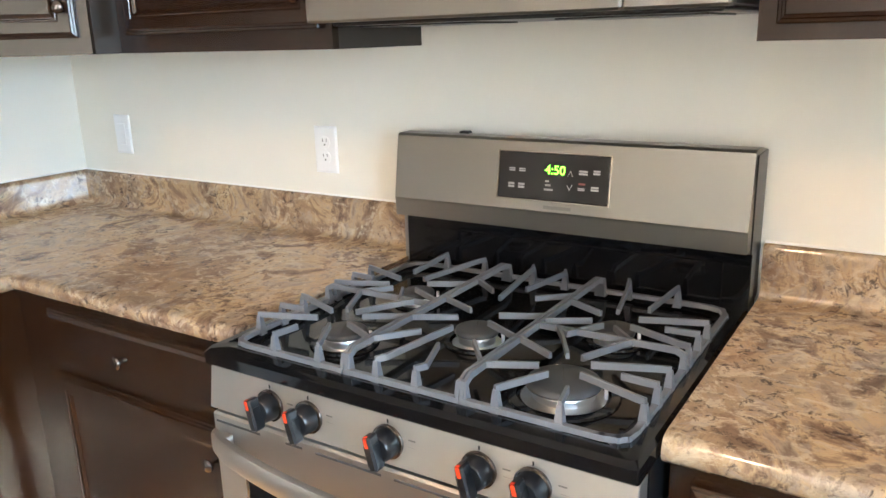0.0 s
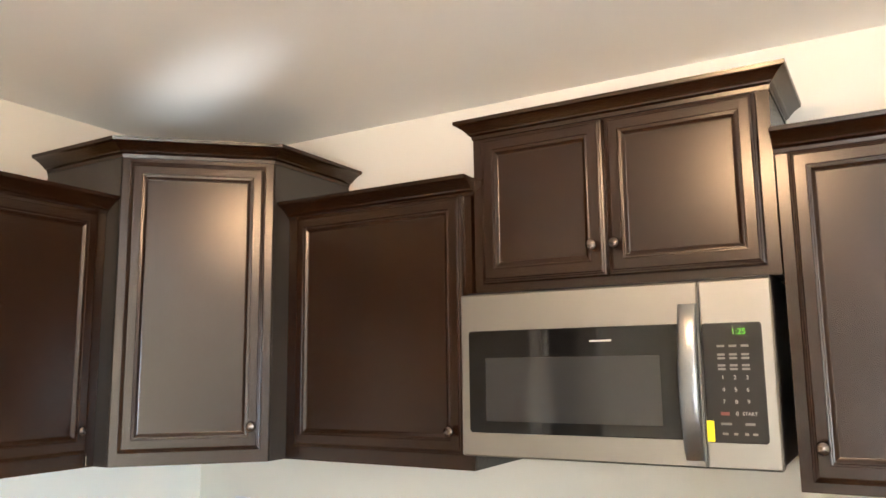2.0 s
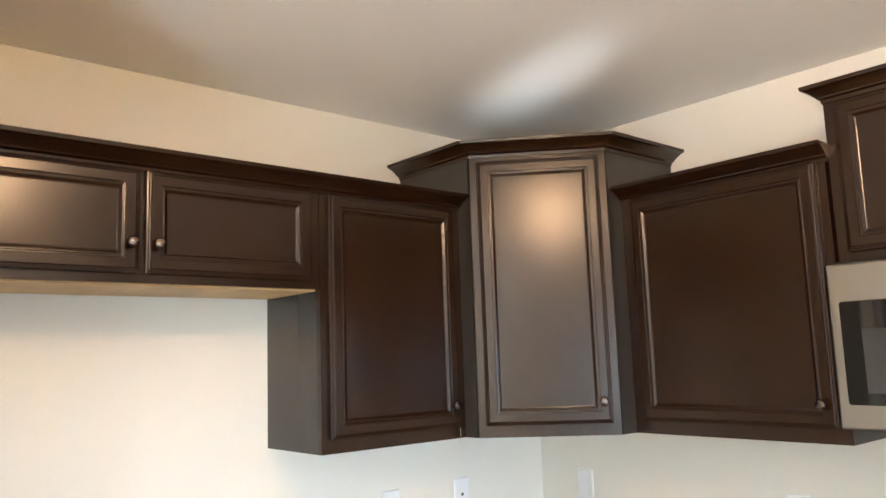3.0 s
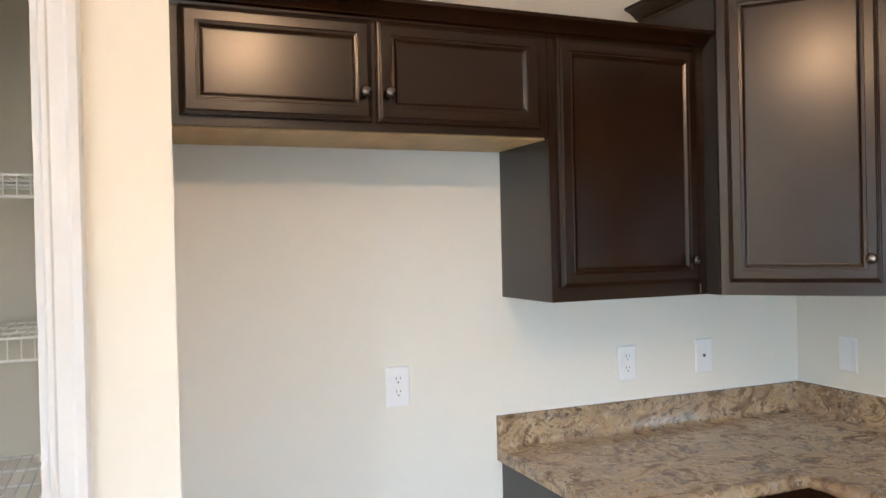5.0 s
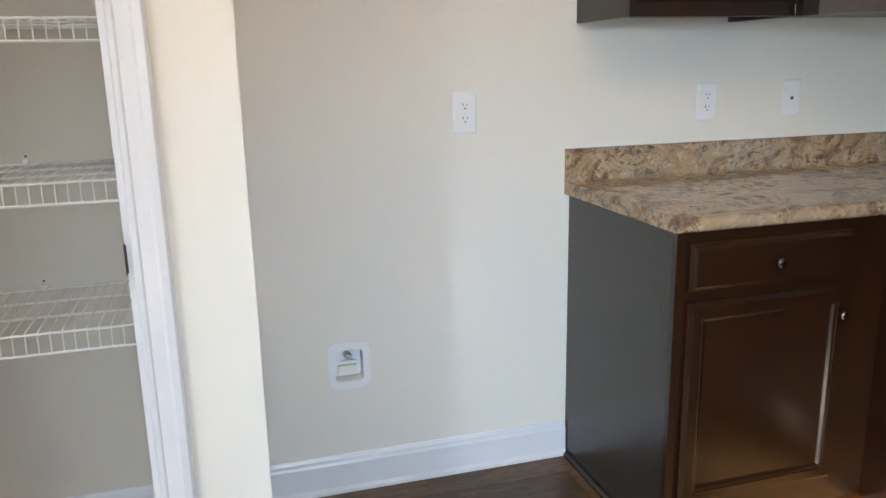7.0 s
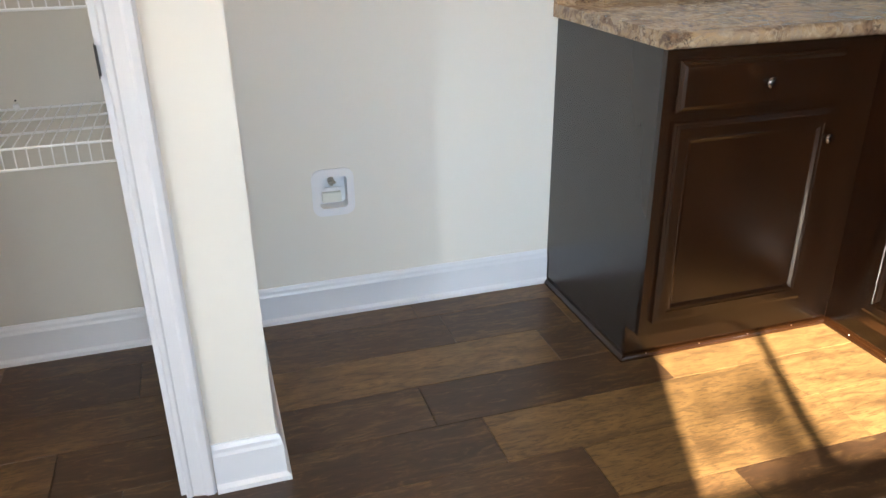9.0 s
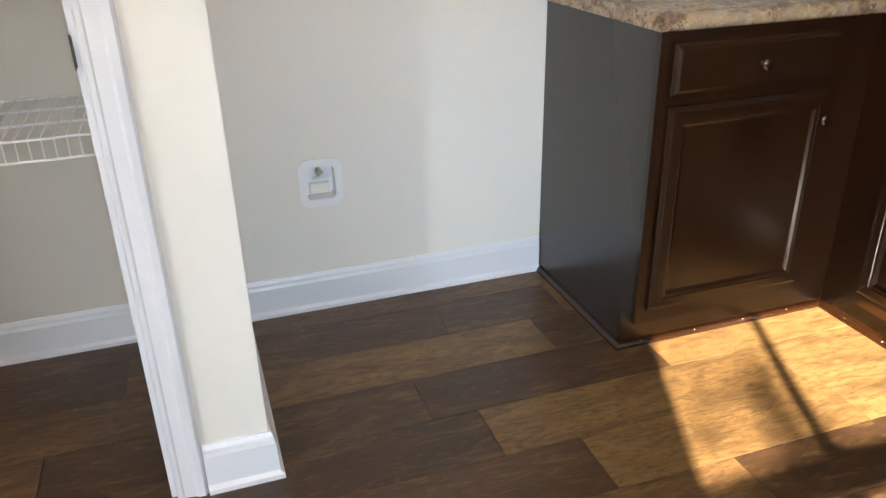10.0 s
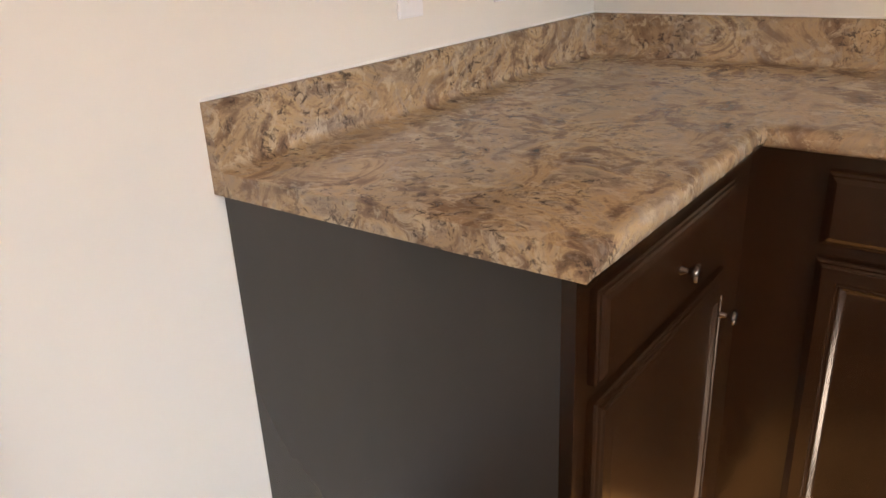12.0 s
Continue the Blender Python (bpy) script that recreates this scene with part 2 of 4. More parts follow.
def sweep(bm, path, profile, side=1, closed=True):
    """A profile of (out, z) carried along a plan path with mitred corners. side 1: out lies to the right of the path."""
    pts = [Vector(p) for p in path]
    rows = []
    for i, p in enumerate(pts):
        a = (pts[i] - pts[i - 1]).normalized() if i else None
        b = (pts[i + 1] - pts[i]).normalized() if i + 1 < len(pts) else None
        na, nb = [Vector((d.y, -d.x)) * side if d is not None else None for d in (a, b)]
        n = na if nb is None else nb if na is None else (na + nb) / (1 + na.dot(nb))
        rows.append([bm.verts.new((p.x + n.x * o, p.y + n.y * o, z)) for o, z in profile])
    k = len(profile)
    for r, q in zip(rows, rows[1:]):
        for i in range(k if closed else k - 1):
            bm.faces.new((r[i], r[(i + 1) % k], q[(i + 1) % k], q[i]))
    if closed:
        bm.faces.new(rows[0][::-1])
        bm.faces.new(rows[-1])


def turned(bm, outline, m=None, steps=20):
    """A body of revolution round local z from (radius, z) pairs."""
    m = m or Matrix()
    rows = []
    for r, z in outline:
        rows.append([bm.verts.new(m @ Vector((r * math.cos(a), r * math.sin(a), z))) for a in [2 * math.pi * i / steps for i in range(steps)]] if r > 1e-6 else [bm.verts.new(m @ Vector((0, 0, z)))])
    for a, b in zip(rows, rows[1:]):
        for i in range(steps):
            j = (i + 1) % steps
            f = [a[i], a[j], b[j], b[i]] if len(a) > 1 and len(b) > 1 else [a[0], b[j], b[i]] if len(a) == 1 else [a[i], a[j], b[0]]
            bm.faces.new(f)


def rod(bm, a, b, r, steps=6):
    a, b = Vector(a), Vector(b)
    m = Matrix.Translation(a) @ (b - a).to_track_quat("Z", "Y").to_matrix().to_4x4()
    d = (b - a).length
    turned(bm, [(0, 0), (r, 0), (r, d), (0, d)], m, steps)


def bar(bm, pts, w, h):
    """A rectangular bar through points, one box a stretch."""
    for a, b in zip(pts, pts[1:]):
        a, b = Vector(a), Vector(b)
        d = (b - a).normalized()
        s = d.cross(Vector((0, 0, 1)))
        s = s.normalized() if s.length > 1e-4 else Vector((1, 0, 0))
        u = s.cross(d).normalized()
        a, b = a - d * w * 0.35, b + d * w * 0.35
        c = [[bm.verts.new(p + s * i * w / 2 + u * j * h / 2) for i, j in ((-1, -1), (1, -1), (0.8, 1), (-0.8, 1))] for p in (a, b)]
        for i in range(4):
            bm.faces.new((c[0][i], c[0][(i + 1) % 4], c[1][(i + 1) % 4], c[1][i]))
        bm.faces.new(c[0][::-1])
        bm.faces.new(c[1])


ROUND = {"knob", "handle", "burner", "cap", "rod", "foot", "skirt", "valve", "shade", "base", "drip_ring", "housing", "wire_deck", "igniter", "screw", "receptacle", "worktop", "trunk", "limb"}


def finish(name, bm, material):
    angle = 50 if name in ROUND else 3 if name in ("door", "drawer_front", "plate", "back_guard") else 14
    bmesh.ops.recalc_face_normals(bm, faces=bm.faces)
    me = bpy.data.meshes.new(name)
    bm.to_mesh(me)
    bm.free()
    me.materials.append(material)
    me.shade_smooth()
    me.set_sharp_from_angle(angle=radians(angle))
    return me


def part(name, bm, material, parent, label="", m=None):
    ob = new(name, finish(name, bm, material))
    ob.parent = parent
    if m is not None:
        ob.matrix_basis = m
    return tagged(ob, label)


def structure(name, bm, material, label, category):
    return tagged(new(name, finish(name, bm, material)), label, category, kind="structure")


def thing(name, m, label, category, group=""):
    ob = new(name)
    ob.empty_display_size = 0.05
    ob.matrix_basis = m
    return tagged(ob, label, category, group)


def lettering(name, text, size, material, parent, m, label=""):
    """Raised letters in the built-in font, as a mesh."""
    curve = bpy.data.curves.new(name, "FONT")
    curve.body, curve.size, curve.extrude = text, size, 0.0003
    curve.align_x, curve.align_y = "CENTER", "CENTER"
    tmp = bpy.data.objects.new(name, curve)
    scene.collection.objects.link(tmp)
    dg = bpy.context.evaluated_depsgraph_get()
    me = bpy.data.meshes.new_from_object(tmp.evaluated_get(dg))
    bpy.data.objects.remove(tmp)
    bpy.data.curves.remove(curve)
    me.materials.clear()
    me.materials.append(material)
    ob = new(name, me)
    ob.parent, ob.matrix_basis = parent, m
    return tagged(ob, label)


UPRIGHT = pose(0, 0, 0, 90)     # lays flat writing onto a face that looks to -y

# ---- the shell of the room ----
CEIL, XR, YS = 2.54, 3.8, -5.9
STUB_Y, STUB_X = -2.268, 0.74
BOX_Y, BOX_Z = -1.985, 0.416    # middle of the water valve box

structure("wall_north", boxes((-0.12, XR + 0.12, 0, 0.12, 0, CEIL)), WALL, "cream painted wall behind the cooking range", "wall")
structure("wall_west", boxes((-0.12, 0, STUB_Y, BOX_Y - 0.044, 0, CEIL), (-0.12, 0, BOX_Y + 0.044, 0, 0, CEIL),
                             (-0.12, 0, BOX_Y - 0.044, BOX_Y + 0.044, 0, BOX_Z - 0.052), (-0.12, 0, BOX_Y - 0.044, BOX_Y + 0.044, BOX_Z + 0.052, CEIL)),
          WALL, "cream painted wall of the refrigerator alcove", "wall")
structure("wall_pantry_back", boxes((-0.12, 0, -3.75, STUB_Y, 0, CEIL)), WALL_SHADED, "pale painted wall at the back of the pantry", "wall")
structure("wall_stub", boxes((0, STUB_X - 0.11, STUB_Y - 0.11, STUB_Y, 0, CEIL)), WALL, "cream painted wall between the alcove and the pantry", "wall")
structure("wall_stub_end", boxes((STUB_X - 0.11, STUB_X, -2.479, STUB_Y, 0, CEIL)), WALL, "cream painted wall end beside the pantry doorway", "wall")
structure("wall_pantry_head", boxes((STUB_X - 0.11, STUB_X, -3.25, -2.479, 2.06, CEIL)), WALL, "cream painted wall above the pantry doorway", "wall")
structure("wall_pantry_front", boxes((STUB_X - 0.11, STUB_X, -3.75, -3.25, 0, CEIL)), WALL, "cream painted wall past the pantry doorway", "wall")
structure("wall_pantry_side", boxes((0, STUB_X - 0.11, -3.75, -3.64, 0, CEIL)), WALL_SHADED, "pale painted side wall of the pantry", "wall")
structure("wall_south_west", boxes((STUB_X - 0.11, STUB_X, YS, -3.75, 0, CEIL)), WALL, "cream painted wall beyond the pantry", "wall")
# the opening is added so the south fill lamp can stand in it
structure("wall_south", boxes((STUB_X - 0.11, 2.88, YS - 0.12, YS, 0, CEIL), (3.76, XR + 0.12, YS - 0.12, YS, 0, CEIL), (2.88, 3.76, YS - 0.12, YS, 2.1, CEIL)),
          WALL, "cream painted wall with an added opening for the fill lamp", "wall")
WY0, WY1, WZ0, WZ1 = -2.512, -1.760, 1.12, 1.852
# the tall slot is added; its edge trims the streak lamp's beam
structure("wall_east", boxes((XR, XR + 0.12, YS, -5.05, 0, CEIL), (XR, XR + 0.12, -5.05, -4.72, 2.1, CEIL), (XR, XR + 0.12, -4.72, WY0, 0, CEIL), (XR, XR + 0.12, WY1, 0, 0, CEIL), (XR, XR + 0.12, WY0, WY1, 0, WZ0), (XR, XR + 0.12, WY0, WY1, WZ1, CEIL)),
          WALL, "cream painted wall with a small double-hung window and an added tall slot", "wall")
structure("ceiling", boxes((-0.12, XR + 0.12, YS - 0.12, 0.12, CEIL, CEIL + 0.1)), CEILING, "off-white painted flat ceiling", "ceiling")
window_1 = structure("window_1", boxes((XR + 0.04, XR + 0.09, WY0, WY1, 1.44, 1.492), (XR + 0.05, XR + 0.075, -2.151, -2.127, WZ0, WZ1)), TRIM, "white sash bars of the small window", "window")
floor = structure("floor", boxes((-0.1, XR, -3.75, 0.1, -0.06, -0.004), (STUB_X - 0.11, XR, YS, -3.75, -0.06, -0.004)), SUBFLOOR, "brown wood-look vinyl plank floor", "floor")

# baseboards and door casing
BASEBOARD = [(0, 0), (0.024, 0), (0.024, 0.012), (0.015, 0.020), (0.014, 0.095), (0.011, 0.103), (0.010, 0.112), (0.005, 0.122), (0, 0.122)]
bm = bmesh.new()
sweep(bm, [(0, -1.262), (0, STUB_Y), (STUB_X, STUB_Y), (STUB_X, -2.412)], BASEBOARD, side=-1)
structure("baseboard_alcove", bm, TRIM, "white moulded baseboard with a shoe strip", "baseboard")
bm = bmesh.new()
sweep(bm, [(STUB_X - 0.12, STUB_Y - 0.11), (0, STUB_Y - 0.11), (0, -3.64)], BASEBOARD, side=-1)
structure("baseboard_pantry", bm, TRIM, "white moulded baseboard inside the pantry", "baseboard")
CASING = [(0, 0), (0, 0.011), (0.004, 0.015), (0.012, 0.015), (0.016, 0.012), (0.040, 0.016), (0.046, 0.020), (0.060, 0.020), (0.066, 0.014), (0.066, 0)]


def casing_leg(y_in, sign):
    b = bmesh.new()
    rows = [[b.verts.new((STUB_X + o, y_in + sign * w, z)) for w, o in CASING] for z in (0.0, 2.06)]
    n = len(CASING)
    for i in range(n):
        b.faces.new((rows[0][i], rows[0][(i + 1) % n], rows[1][(i + 1) % n], rows[1][i]))
    b.faces.new(rows[0])
    b.faces.new(rows[1][::-1])
    return b


door_frame = structure("door_frame_pantry", casing_leg(-2.480, 1), TRIM, "white moulded casing of the pantry doorway", "door frame")
part("casing_leg", casing_leg(-3.249, -1), TRIM, door_frame)
part("casing_head", boxes((STUB_X, STUB_X + 0.018, -3.315, -2.425, 2.062, 2.125, 0.003)), TRIM, door_frame)
part("door_jamb", boxes((STUB_X - 0.112, STUB_X + 0.001, -2.492, -2.4795, 0, 2.06)), TRIM, door_frame)
bm = boxes((STUB_X - 0.030, STUB_X + 0.0105, -2.4935, -2.4923, 0.945, 1.005), (STUB_X + 0.0095, STUB_X + 0.0118, -2.4923, -2.4885, 0.950, 1.004, 0.0012))
part("strike_plate", bm, mat("dark_bronze", (0.10, 0.095, 0.09), 0.35, 1.0), door_frame, "dark metal strike plate")

# ---- cabinets ----
FACE_D, UP_Z, UP_TOP = 0.315, 1.419, 2.172
DOOR_RINGS = [(0, 0), (0, -0.010), (0.002, -0.0125), (0.006, -0.0135), (0.0075, -0.0165), (0.011, -0.0175), (0.013, -0.020), (0.036, -0.020),
              (0.0375, -0.0178), (0.0405, -0.0174), (0.0425, -0.0180), (0.0455, -0.0176), (0.0520, -0.0125), (0.0550, -0.0115)]
DRAWER_RINGS = [(0, 0), (0, -0.010), (0.002, -0.0125), (0.006, -0.0135), (0.0085, -0.0165), (0.016, -0.020), (0.020, -0.020)]
KNOB_OUTLINE = [(0, 0), (0.0075, 0), (0.0075, 0.002), (0.0048, 0.006), (0.0045, 0.012), (0.009, 0.016), (0.0135, 0.019), (0.0148, 0.0225), (0.0135, 0.0265), (0.008, 0.029), (0, 0.0297)]


def knob_on(parent, x, y, z):
    b = bmesh.new()
    turned(b, KNOB_OUTLINE, pose(x, y, z, 90), 18)
    return part("knob", b, KNOB_METAL, parent, "round dark nickel knob")


def door_on(parent, x0, x1, z0, z1, y, knob, name="door", rings=DOOR_RINGS, m=None):
    b = bmesh.new()
    ring_panel(b, x0, x1, z0, z1, [(d, y + o) for d, o in rings])
    d = part(name, b, ESPRESSO if name == "door" else ESPRESSO_FLAT, parent, m=m)
    if knob:
        knob_on(d, knob[0], y - 0.0195, knob[1])
    return d


def face_frame(parent, x0, x1, z0, z1, y, openings, t=0.019):
    """Stiles and rails round the openings (x0, x1, z0, z1)."""
    b = bmesh.new()
    xs, zs = sorted({x0, x1, *[v for o in openings for v in o[:2]]}), sorted({z0, z1, *[v for o in openings for v in o[2:]]})
    for xa, xb in zip(xs, xs[1:]):
        for za, zb in zip(zs, zs[1:]):
            cx, cz = (xa + xb) / 2, (za + zb) / 2
            if not any(o[0] < cx < o[1] and o[2] < cz < o[3] for o in openings):
                box(b, xa, xb, y, y + t, za, zb)
    bmesh.ops.remove_doubles(b, verts=b.verts, dist=1e-5)
    return part("face_frame", b, ESPRESSO, parent)


def upper_cabinet(m, w, h, doors, label, bottom=ESPRESSO_SIDE, bottom_label="", group="wall cabinets"):
    """Local x along the wall, y = 0 at the wall, z = 0 at the bottom. doors: (x0, x1, z0, z1, knob x, knob z)."""
    c = thing("wall_cabinet", m, label, "cabinet", group)
    d = FACE_D - 0.019
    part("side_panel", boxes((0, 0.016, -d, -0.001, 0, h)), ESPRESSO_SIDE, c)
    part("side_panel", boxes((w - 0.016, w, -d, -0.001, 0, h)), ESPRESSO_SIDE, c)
    part("bottom_panel", boxes((0.016, w - 0.016, -d, -0.001, 0.014, 0.026)) if bottom is ESPRESSO_SIDE else boxes((0.001, w - 0.001, -d, -0.001, -0.005, -0.0005)), bottom, c, bottom_label)
    part("top_panel", boxes((0.016, w - 0.016, -d, -0.001, h - 0.02, h - 0.005)), MAPLE, c)
    part("back_panel", boxes((0.016, w - 0.016, -0.012, -0.002, 0.026, h - 0.02)), MAPLE, c)
    face_frame(c, 0, w, 0, h, -FACE_D, [(x0 + 0.012, x1 - 0.012, z0 + 0.012, z1 - 0.012) for x0, x1, z0, z1, *_ in doors])
    for x0, x1, z0, z1, kx, kz in doors:
        door_on(c, x0, x1, z0, z1, -FACE_D - 0.0005, (kx, kz))
    return c


# on the range wall
upper_cabinet(pose(0.706, 0, UP_Z), 0.661, UP_TOP - UP_Z, [(0.038, 0.636, 0.041, 0.748, 0.604, 0.103)], "dark espresso wall cabinet with one recessed-panel door beside the microwave")
upper_cabinet(pose(1.378, 0, 1.889), 0.774, 2.345 - 1.889, [(0.028, 0.376, 0.024, 0.428, 0.346, 0.100), (0.382, 0.744, 0.024, 0.428, 0.404, 0.100)], "short dark espresso two-door cabinet above the microwave")
upper_cabinet(pose(2.156, 0, UP_Z), 0.61, UP_TOP - UP_Z, [(0.026, 0.584, 0.023, 0.745, 0.052, 0.097)], "dark espresso wall cabinet with one door beside the microwave")
# on the alcove wall
WEST = 90
side_cabinet = upper_cabinet(pose(0, -1.244, UP_Z, 0, 0, WEST), 0.546, UP_TOP - UP_Z, [(0.024, 0.513, 0.040, 0.747, 0.478, 0.107)], "dark espresso wall cabinet with one door beside the alcove")
part("door_catch", boxes((0.516, 0.524, -FACE_D - 0.007, -FACE_D - 0.0004, 0.004, 0.034, 0.0015)), KNOB_METAL, side_cabinet, "small dark metal catch under the door")
upper_cabinet(pose(0, -2.262, 1.885, 0, 0, WEST), 1.016, UP_TOP - 1.885, [(0.034, 0.500, 0.022, 0.281, 0.476, 0.094), (0.514, 0.988, 0.022, 0.281, 0.540, 0.094)],
              "wide short dark espresso cabinet above the empty refrigerator space", MAPLE, "bare pale maple underside")

# diagonal corner cabinet
CA, CB, CZ1 = (0.378, -0.697), (0.704, -0.391), 2.348
corner = thing("corner_wall_cabinet", pose(0, 0, UP_Z), "tall diagonal corner cabinet in dark espresso wood with one door", "cabinet", "wall cabinets")
HC = CZ1 - UP_Z
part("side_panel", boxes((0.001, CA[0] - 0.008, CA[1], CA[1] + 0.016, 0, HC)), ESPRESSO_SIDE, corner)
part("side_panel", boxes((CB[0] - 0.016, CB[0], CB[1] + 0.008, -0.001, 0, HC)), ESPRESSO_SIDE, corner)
for za, zb, nm in ((0.012, 0.026, "bottom_panel"), (HC - 0.02, HC - 0.006, "top_panel")):
    bm = bmesh.new()
    ring = [(0.002, -0.002), (0.002, CA[1] + 0.017), (CA[0] - 0.010, CA[1] + 0.017), (CB[0] - 0.017, CB[1] + 0.010), (CB[0] - 0.017, -0.002)]
    lo, hi = [[bm.verts.new((x, y, z)) for x, y in ring] for z in (za, zb)]
    bm.faces.new(lo), bm.faces.new(hi[::-1])
    for i in range(5):
        bm.faces.new((lo[i], lo[(i + 1) % 5], hi[(i + 1) % 5], hi[i]))
    part(nm, bm, ESPRESSO_SIDE, corner)
CW = math.hypot(CB[0] - CA[0], CB[1] - CA[1])
CROT = math.degrees(math.atan2(CB[1] - CA[1], CB[0] - CA[0]))
face = pose(CA[0], CA[1], 0, 0, 0, CROT)
f = face_frame(corner, 0, CW, 0, HC, 0, [(0.046, CW - 0.046, 0.05, HC - 0.04)])
f.matrix_basis = face
door_on(corner, 0.024, CW - 0.024, 0.038, HC - 0.030, -0.0005, (CW - 0.052, 0.106), m=face)

# crown mouldings
CROWN = [(-0.010, -0.004), (0.004, -0.004), (0.006, 0.006), (0.016, 0.010), (0.018, 0.014), (0.034, 0.026), (0.046, 0.032), (0.050, 0.034), (0.058, 0.036), (0.060, 0.046), (-0.010, 0.046)]


def crown(path, z, label, out=1.0):
    b = bmesh.new()
    sweep(b, path, [(o * out, z + h) for o, h in CROWN])
    return structure("trim_crown", b, ESPRESSO_FLAT, label, "crown moulding")


crown([(FACE_D, -2.262), (FACE_D, CA[1] - 0.0005)], UP_TOP - 0.004, "dark espresso crown moulding over the alcove cabinets")
crown([(CB[0] + 0.0005, -FACE_D), (1.3775, -FACE_D)], UP_TOP - 0.004, "dark espresso crown moulding over the wall cabinet")
crown([(2.1525, -FACE_D), (2.766, -FACE_D), (2.766, -0.001)], UP_TOP - 0.004, "dark espresso crown moulding over the wall cabinet")
crown([(0.002, CA[1]), CA, CB, (CB[0], -0.002)], CZ1 - 0.010, "dark espresso crown moulding round the corner cabinet")
crown([(1.378, -0.002), (1.378, -FACE_D), (2.152, -FACE_D), (2.152, -0.002)], 2.345 - 0.020, "dark espresso crown moulding round the microwave cabinet", 0.72)

# base cabinets
CT, CU, BD = 0.938, 0.899, 0.610


def base_cabinet(m, w, drawer, door, label, knob_side, end_panels=(True, True)):
    c = thing("base_cabinet", m, label, "cabinet", "base cabinets")
    d = BD - 0.019
    for on, x0, x1 in ((end_panels[0], 0, 0.017), (end_panels[1], w - 0.017, w)):
        if on:
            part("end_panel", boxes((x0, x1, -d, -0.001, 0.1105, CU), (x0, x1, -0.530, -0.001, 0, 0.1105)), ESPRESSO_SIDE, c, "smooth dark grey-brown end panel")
    part("bottom_panel", boxes((0.017, w - 0.017, -d, -0.02, 0.112, 0.127)), MAPLE, c)
    part("toe_board", boxes((-0.0005 - 0.064 * (not end_panels[0]), w + 0.064 * (not end_panels[1]), -0.545, -0.531, 0, 0.115)), ESPRESSO_FLAT, c)
    x0, x1, z0, z1 = door
    a0, a1, b0, b1 = drawer
    face_frame(c, 0, w, 0.110, CU, -BD, [(x0 + 0.012, x1 - 0.012, z0 + 0.012, z1 - 0.012), (a0 + 0.012, a1 - 0.012, b0 + 0.012, b1 - 0.012)])
    door_on(c, x0, x1, z0, z1, -BD - 0.0005, (x1 - 0.033 if knob_side > 0 else x0 + 0.033, z1 - 0.073))
    door_on(c, a0, a1, b0, b1, -BD - 0.0005, ((a0 + a1) / 2, (b0 + b1) / 2), "drawer_front", DRAWER_RINGS)
    return c


base_cabinet(pose(0, -1.258, 0, 0, 0, WEST), 0.648, (0.032, 0.521, 0.742, 0.870), (0.032, 0.521, 0.152, 0.717), "dark espresso base cabinet, drawer over door, beside the alcove", 1, (True, False))
base_cabinet(pose(0.610, 0, 0), 0.757, (0.127, 0.692, 0.742, 0.870), (0.127, 0.692, 0.152, 0.717), "dark espresso base cabinet, drawer over door, beside the range", 1, (False, True))
base_cabinet(pose(2.146, 0, 0), 0.612, (0.030, 0.582, 0.742, 0.870), (0.030, 0.582, 0.152, 0.717), "dark espresso base cabinet, drawer over door, past the range", -1)
QUARTER = [(0, 0), (0.016, 0), (0.015, 0.006), (0.011, 0.012), (0.006, 0.015), (0, 0.016)]
bm = bmesh.new()
sweep(bm, [(0.001, -1.2585), (0.5455, -1.2585), (0.5455, -0.5455), (1.366, -0.5455)], QUARTER, 1)
toe = structure("trim_toe", bm, ESPRESSO_FLAT, "thin dark quarter-round strip along the cabinet foot", "trim")

for x, y, dx, dy in ((0.5455, -1.19, 1, 0), (0.5455, -1.01, 1, 0), (0.5455, -0.84, 1, 0), (0.5455, -0.68, 1, 0), (0.66, -0.5455, 0, -1), (0.80, -0.5455, 0, -1), (0.98, -0.5455, 0, -1)):
    bm = bmesh.new()
    turned(bm, [(0, 0), (0.0015, 0), (0.0012, 0.0010), (0, 0.0012)], Matrix.Translation((x + dx * 0.0105, y + dy * 0.0105, 0.0118)) @ Vector((dx, dy, 0.9)).to_track_quat("Z", "Y").to_matrix().to_4x4(), 8)
    part("nail_head", bm, CAULK, toe, "pale nail filler dot")

# countertops with coved splash and rolled front edge
TOP_PROFILE = [(0.0005, CU + 0.001), (0.0005, 1.042), (0.014, 1.042), (0.019, 1.038), (0.020, 1.030), (0.020, 0.952), (0.023, 0.943), (0.032, CT),
               (0.620, CT), (0.630, CT - 0.003), (0.636, CT - 0.010), (0.638, CT - 0.019), (0.636, CT - 0.031), (0.630, CU + 0.001), (0.610, CU + 0.001)]


def countertop(path, label):
    c = thing("countertop", pose(path[0][0], path[0][1], CU), label, "countertop")
    b = bmesh.new()
    sweep(b, [(x - path[0][0], y - path[0][1]) for x, y in path], [(o, z - CU) for o, z in TOP_PROFILE])
    part("worktop", b, LAMINATE, c)
    b = bmesh.new()
    sweep(b, [(x - path[0][0], y - path[0][1]) for x, y in path], [(0.0005, 1.0425 - CU), (0.004, 1.0425 - CU), (0.0005, 1.047 - CU)])
    part("caulk_line", b, CAULK, c, "thin white caulk line")
    return c


countertop([(0, -1.275), (0, 0), (1.3685, 0)], "brown granite-look laminate corner countertop with a low splash")
countertop([(2.1405, 0), (2.768, 0)], "brown granite-look laminate countertop beyond the range")

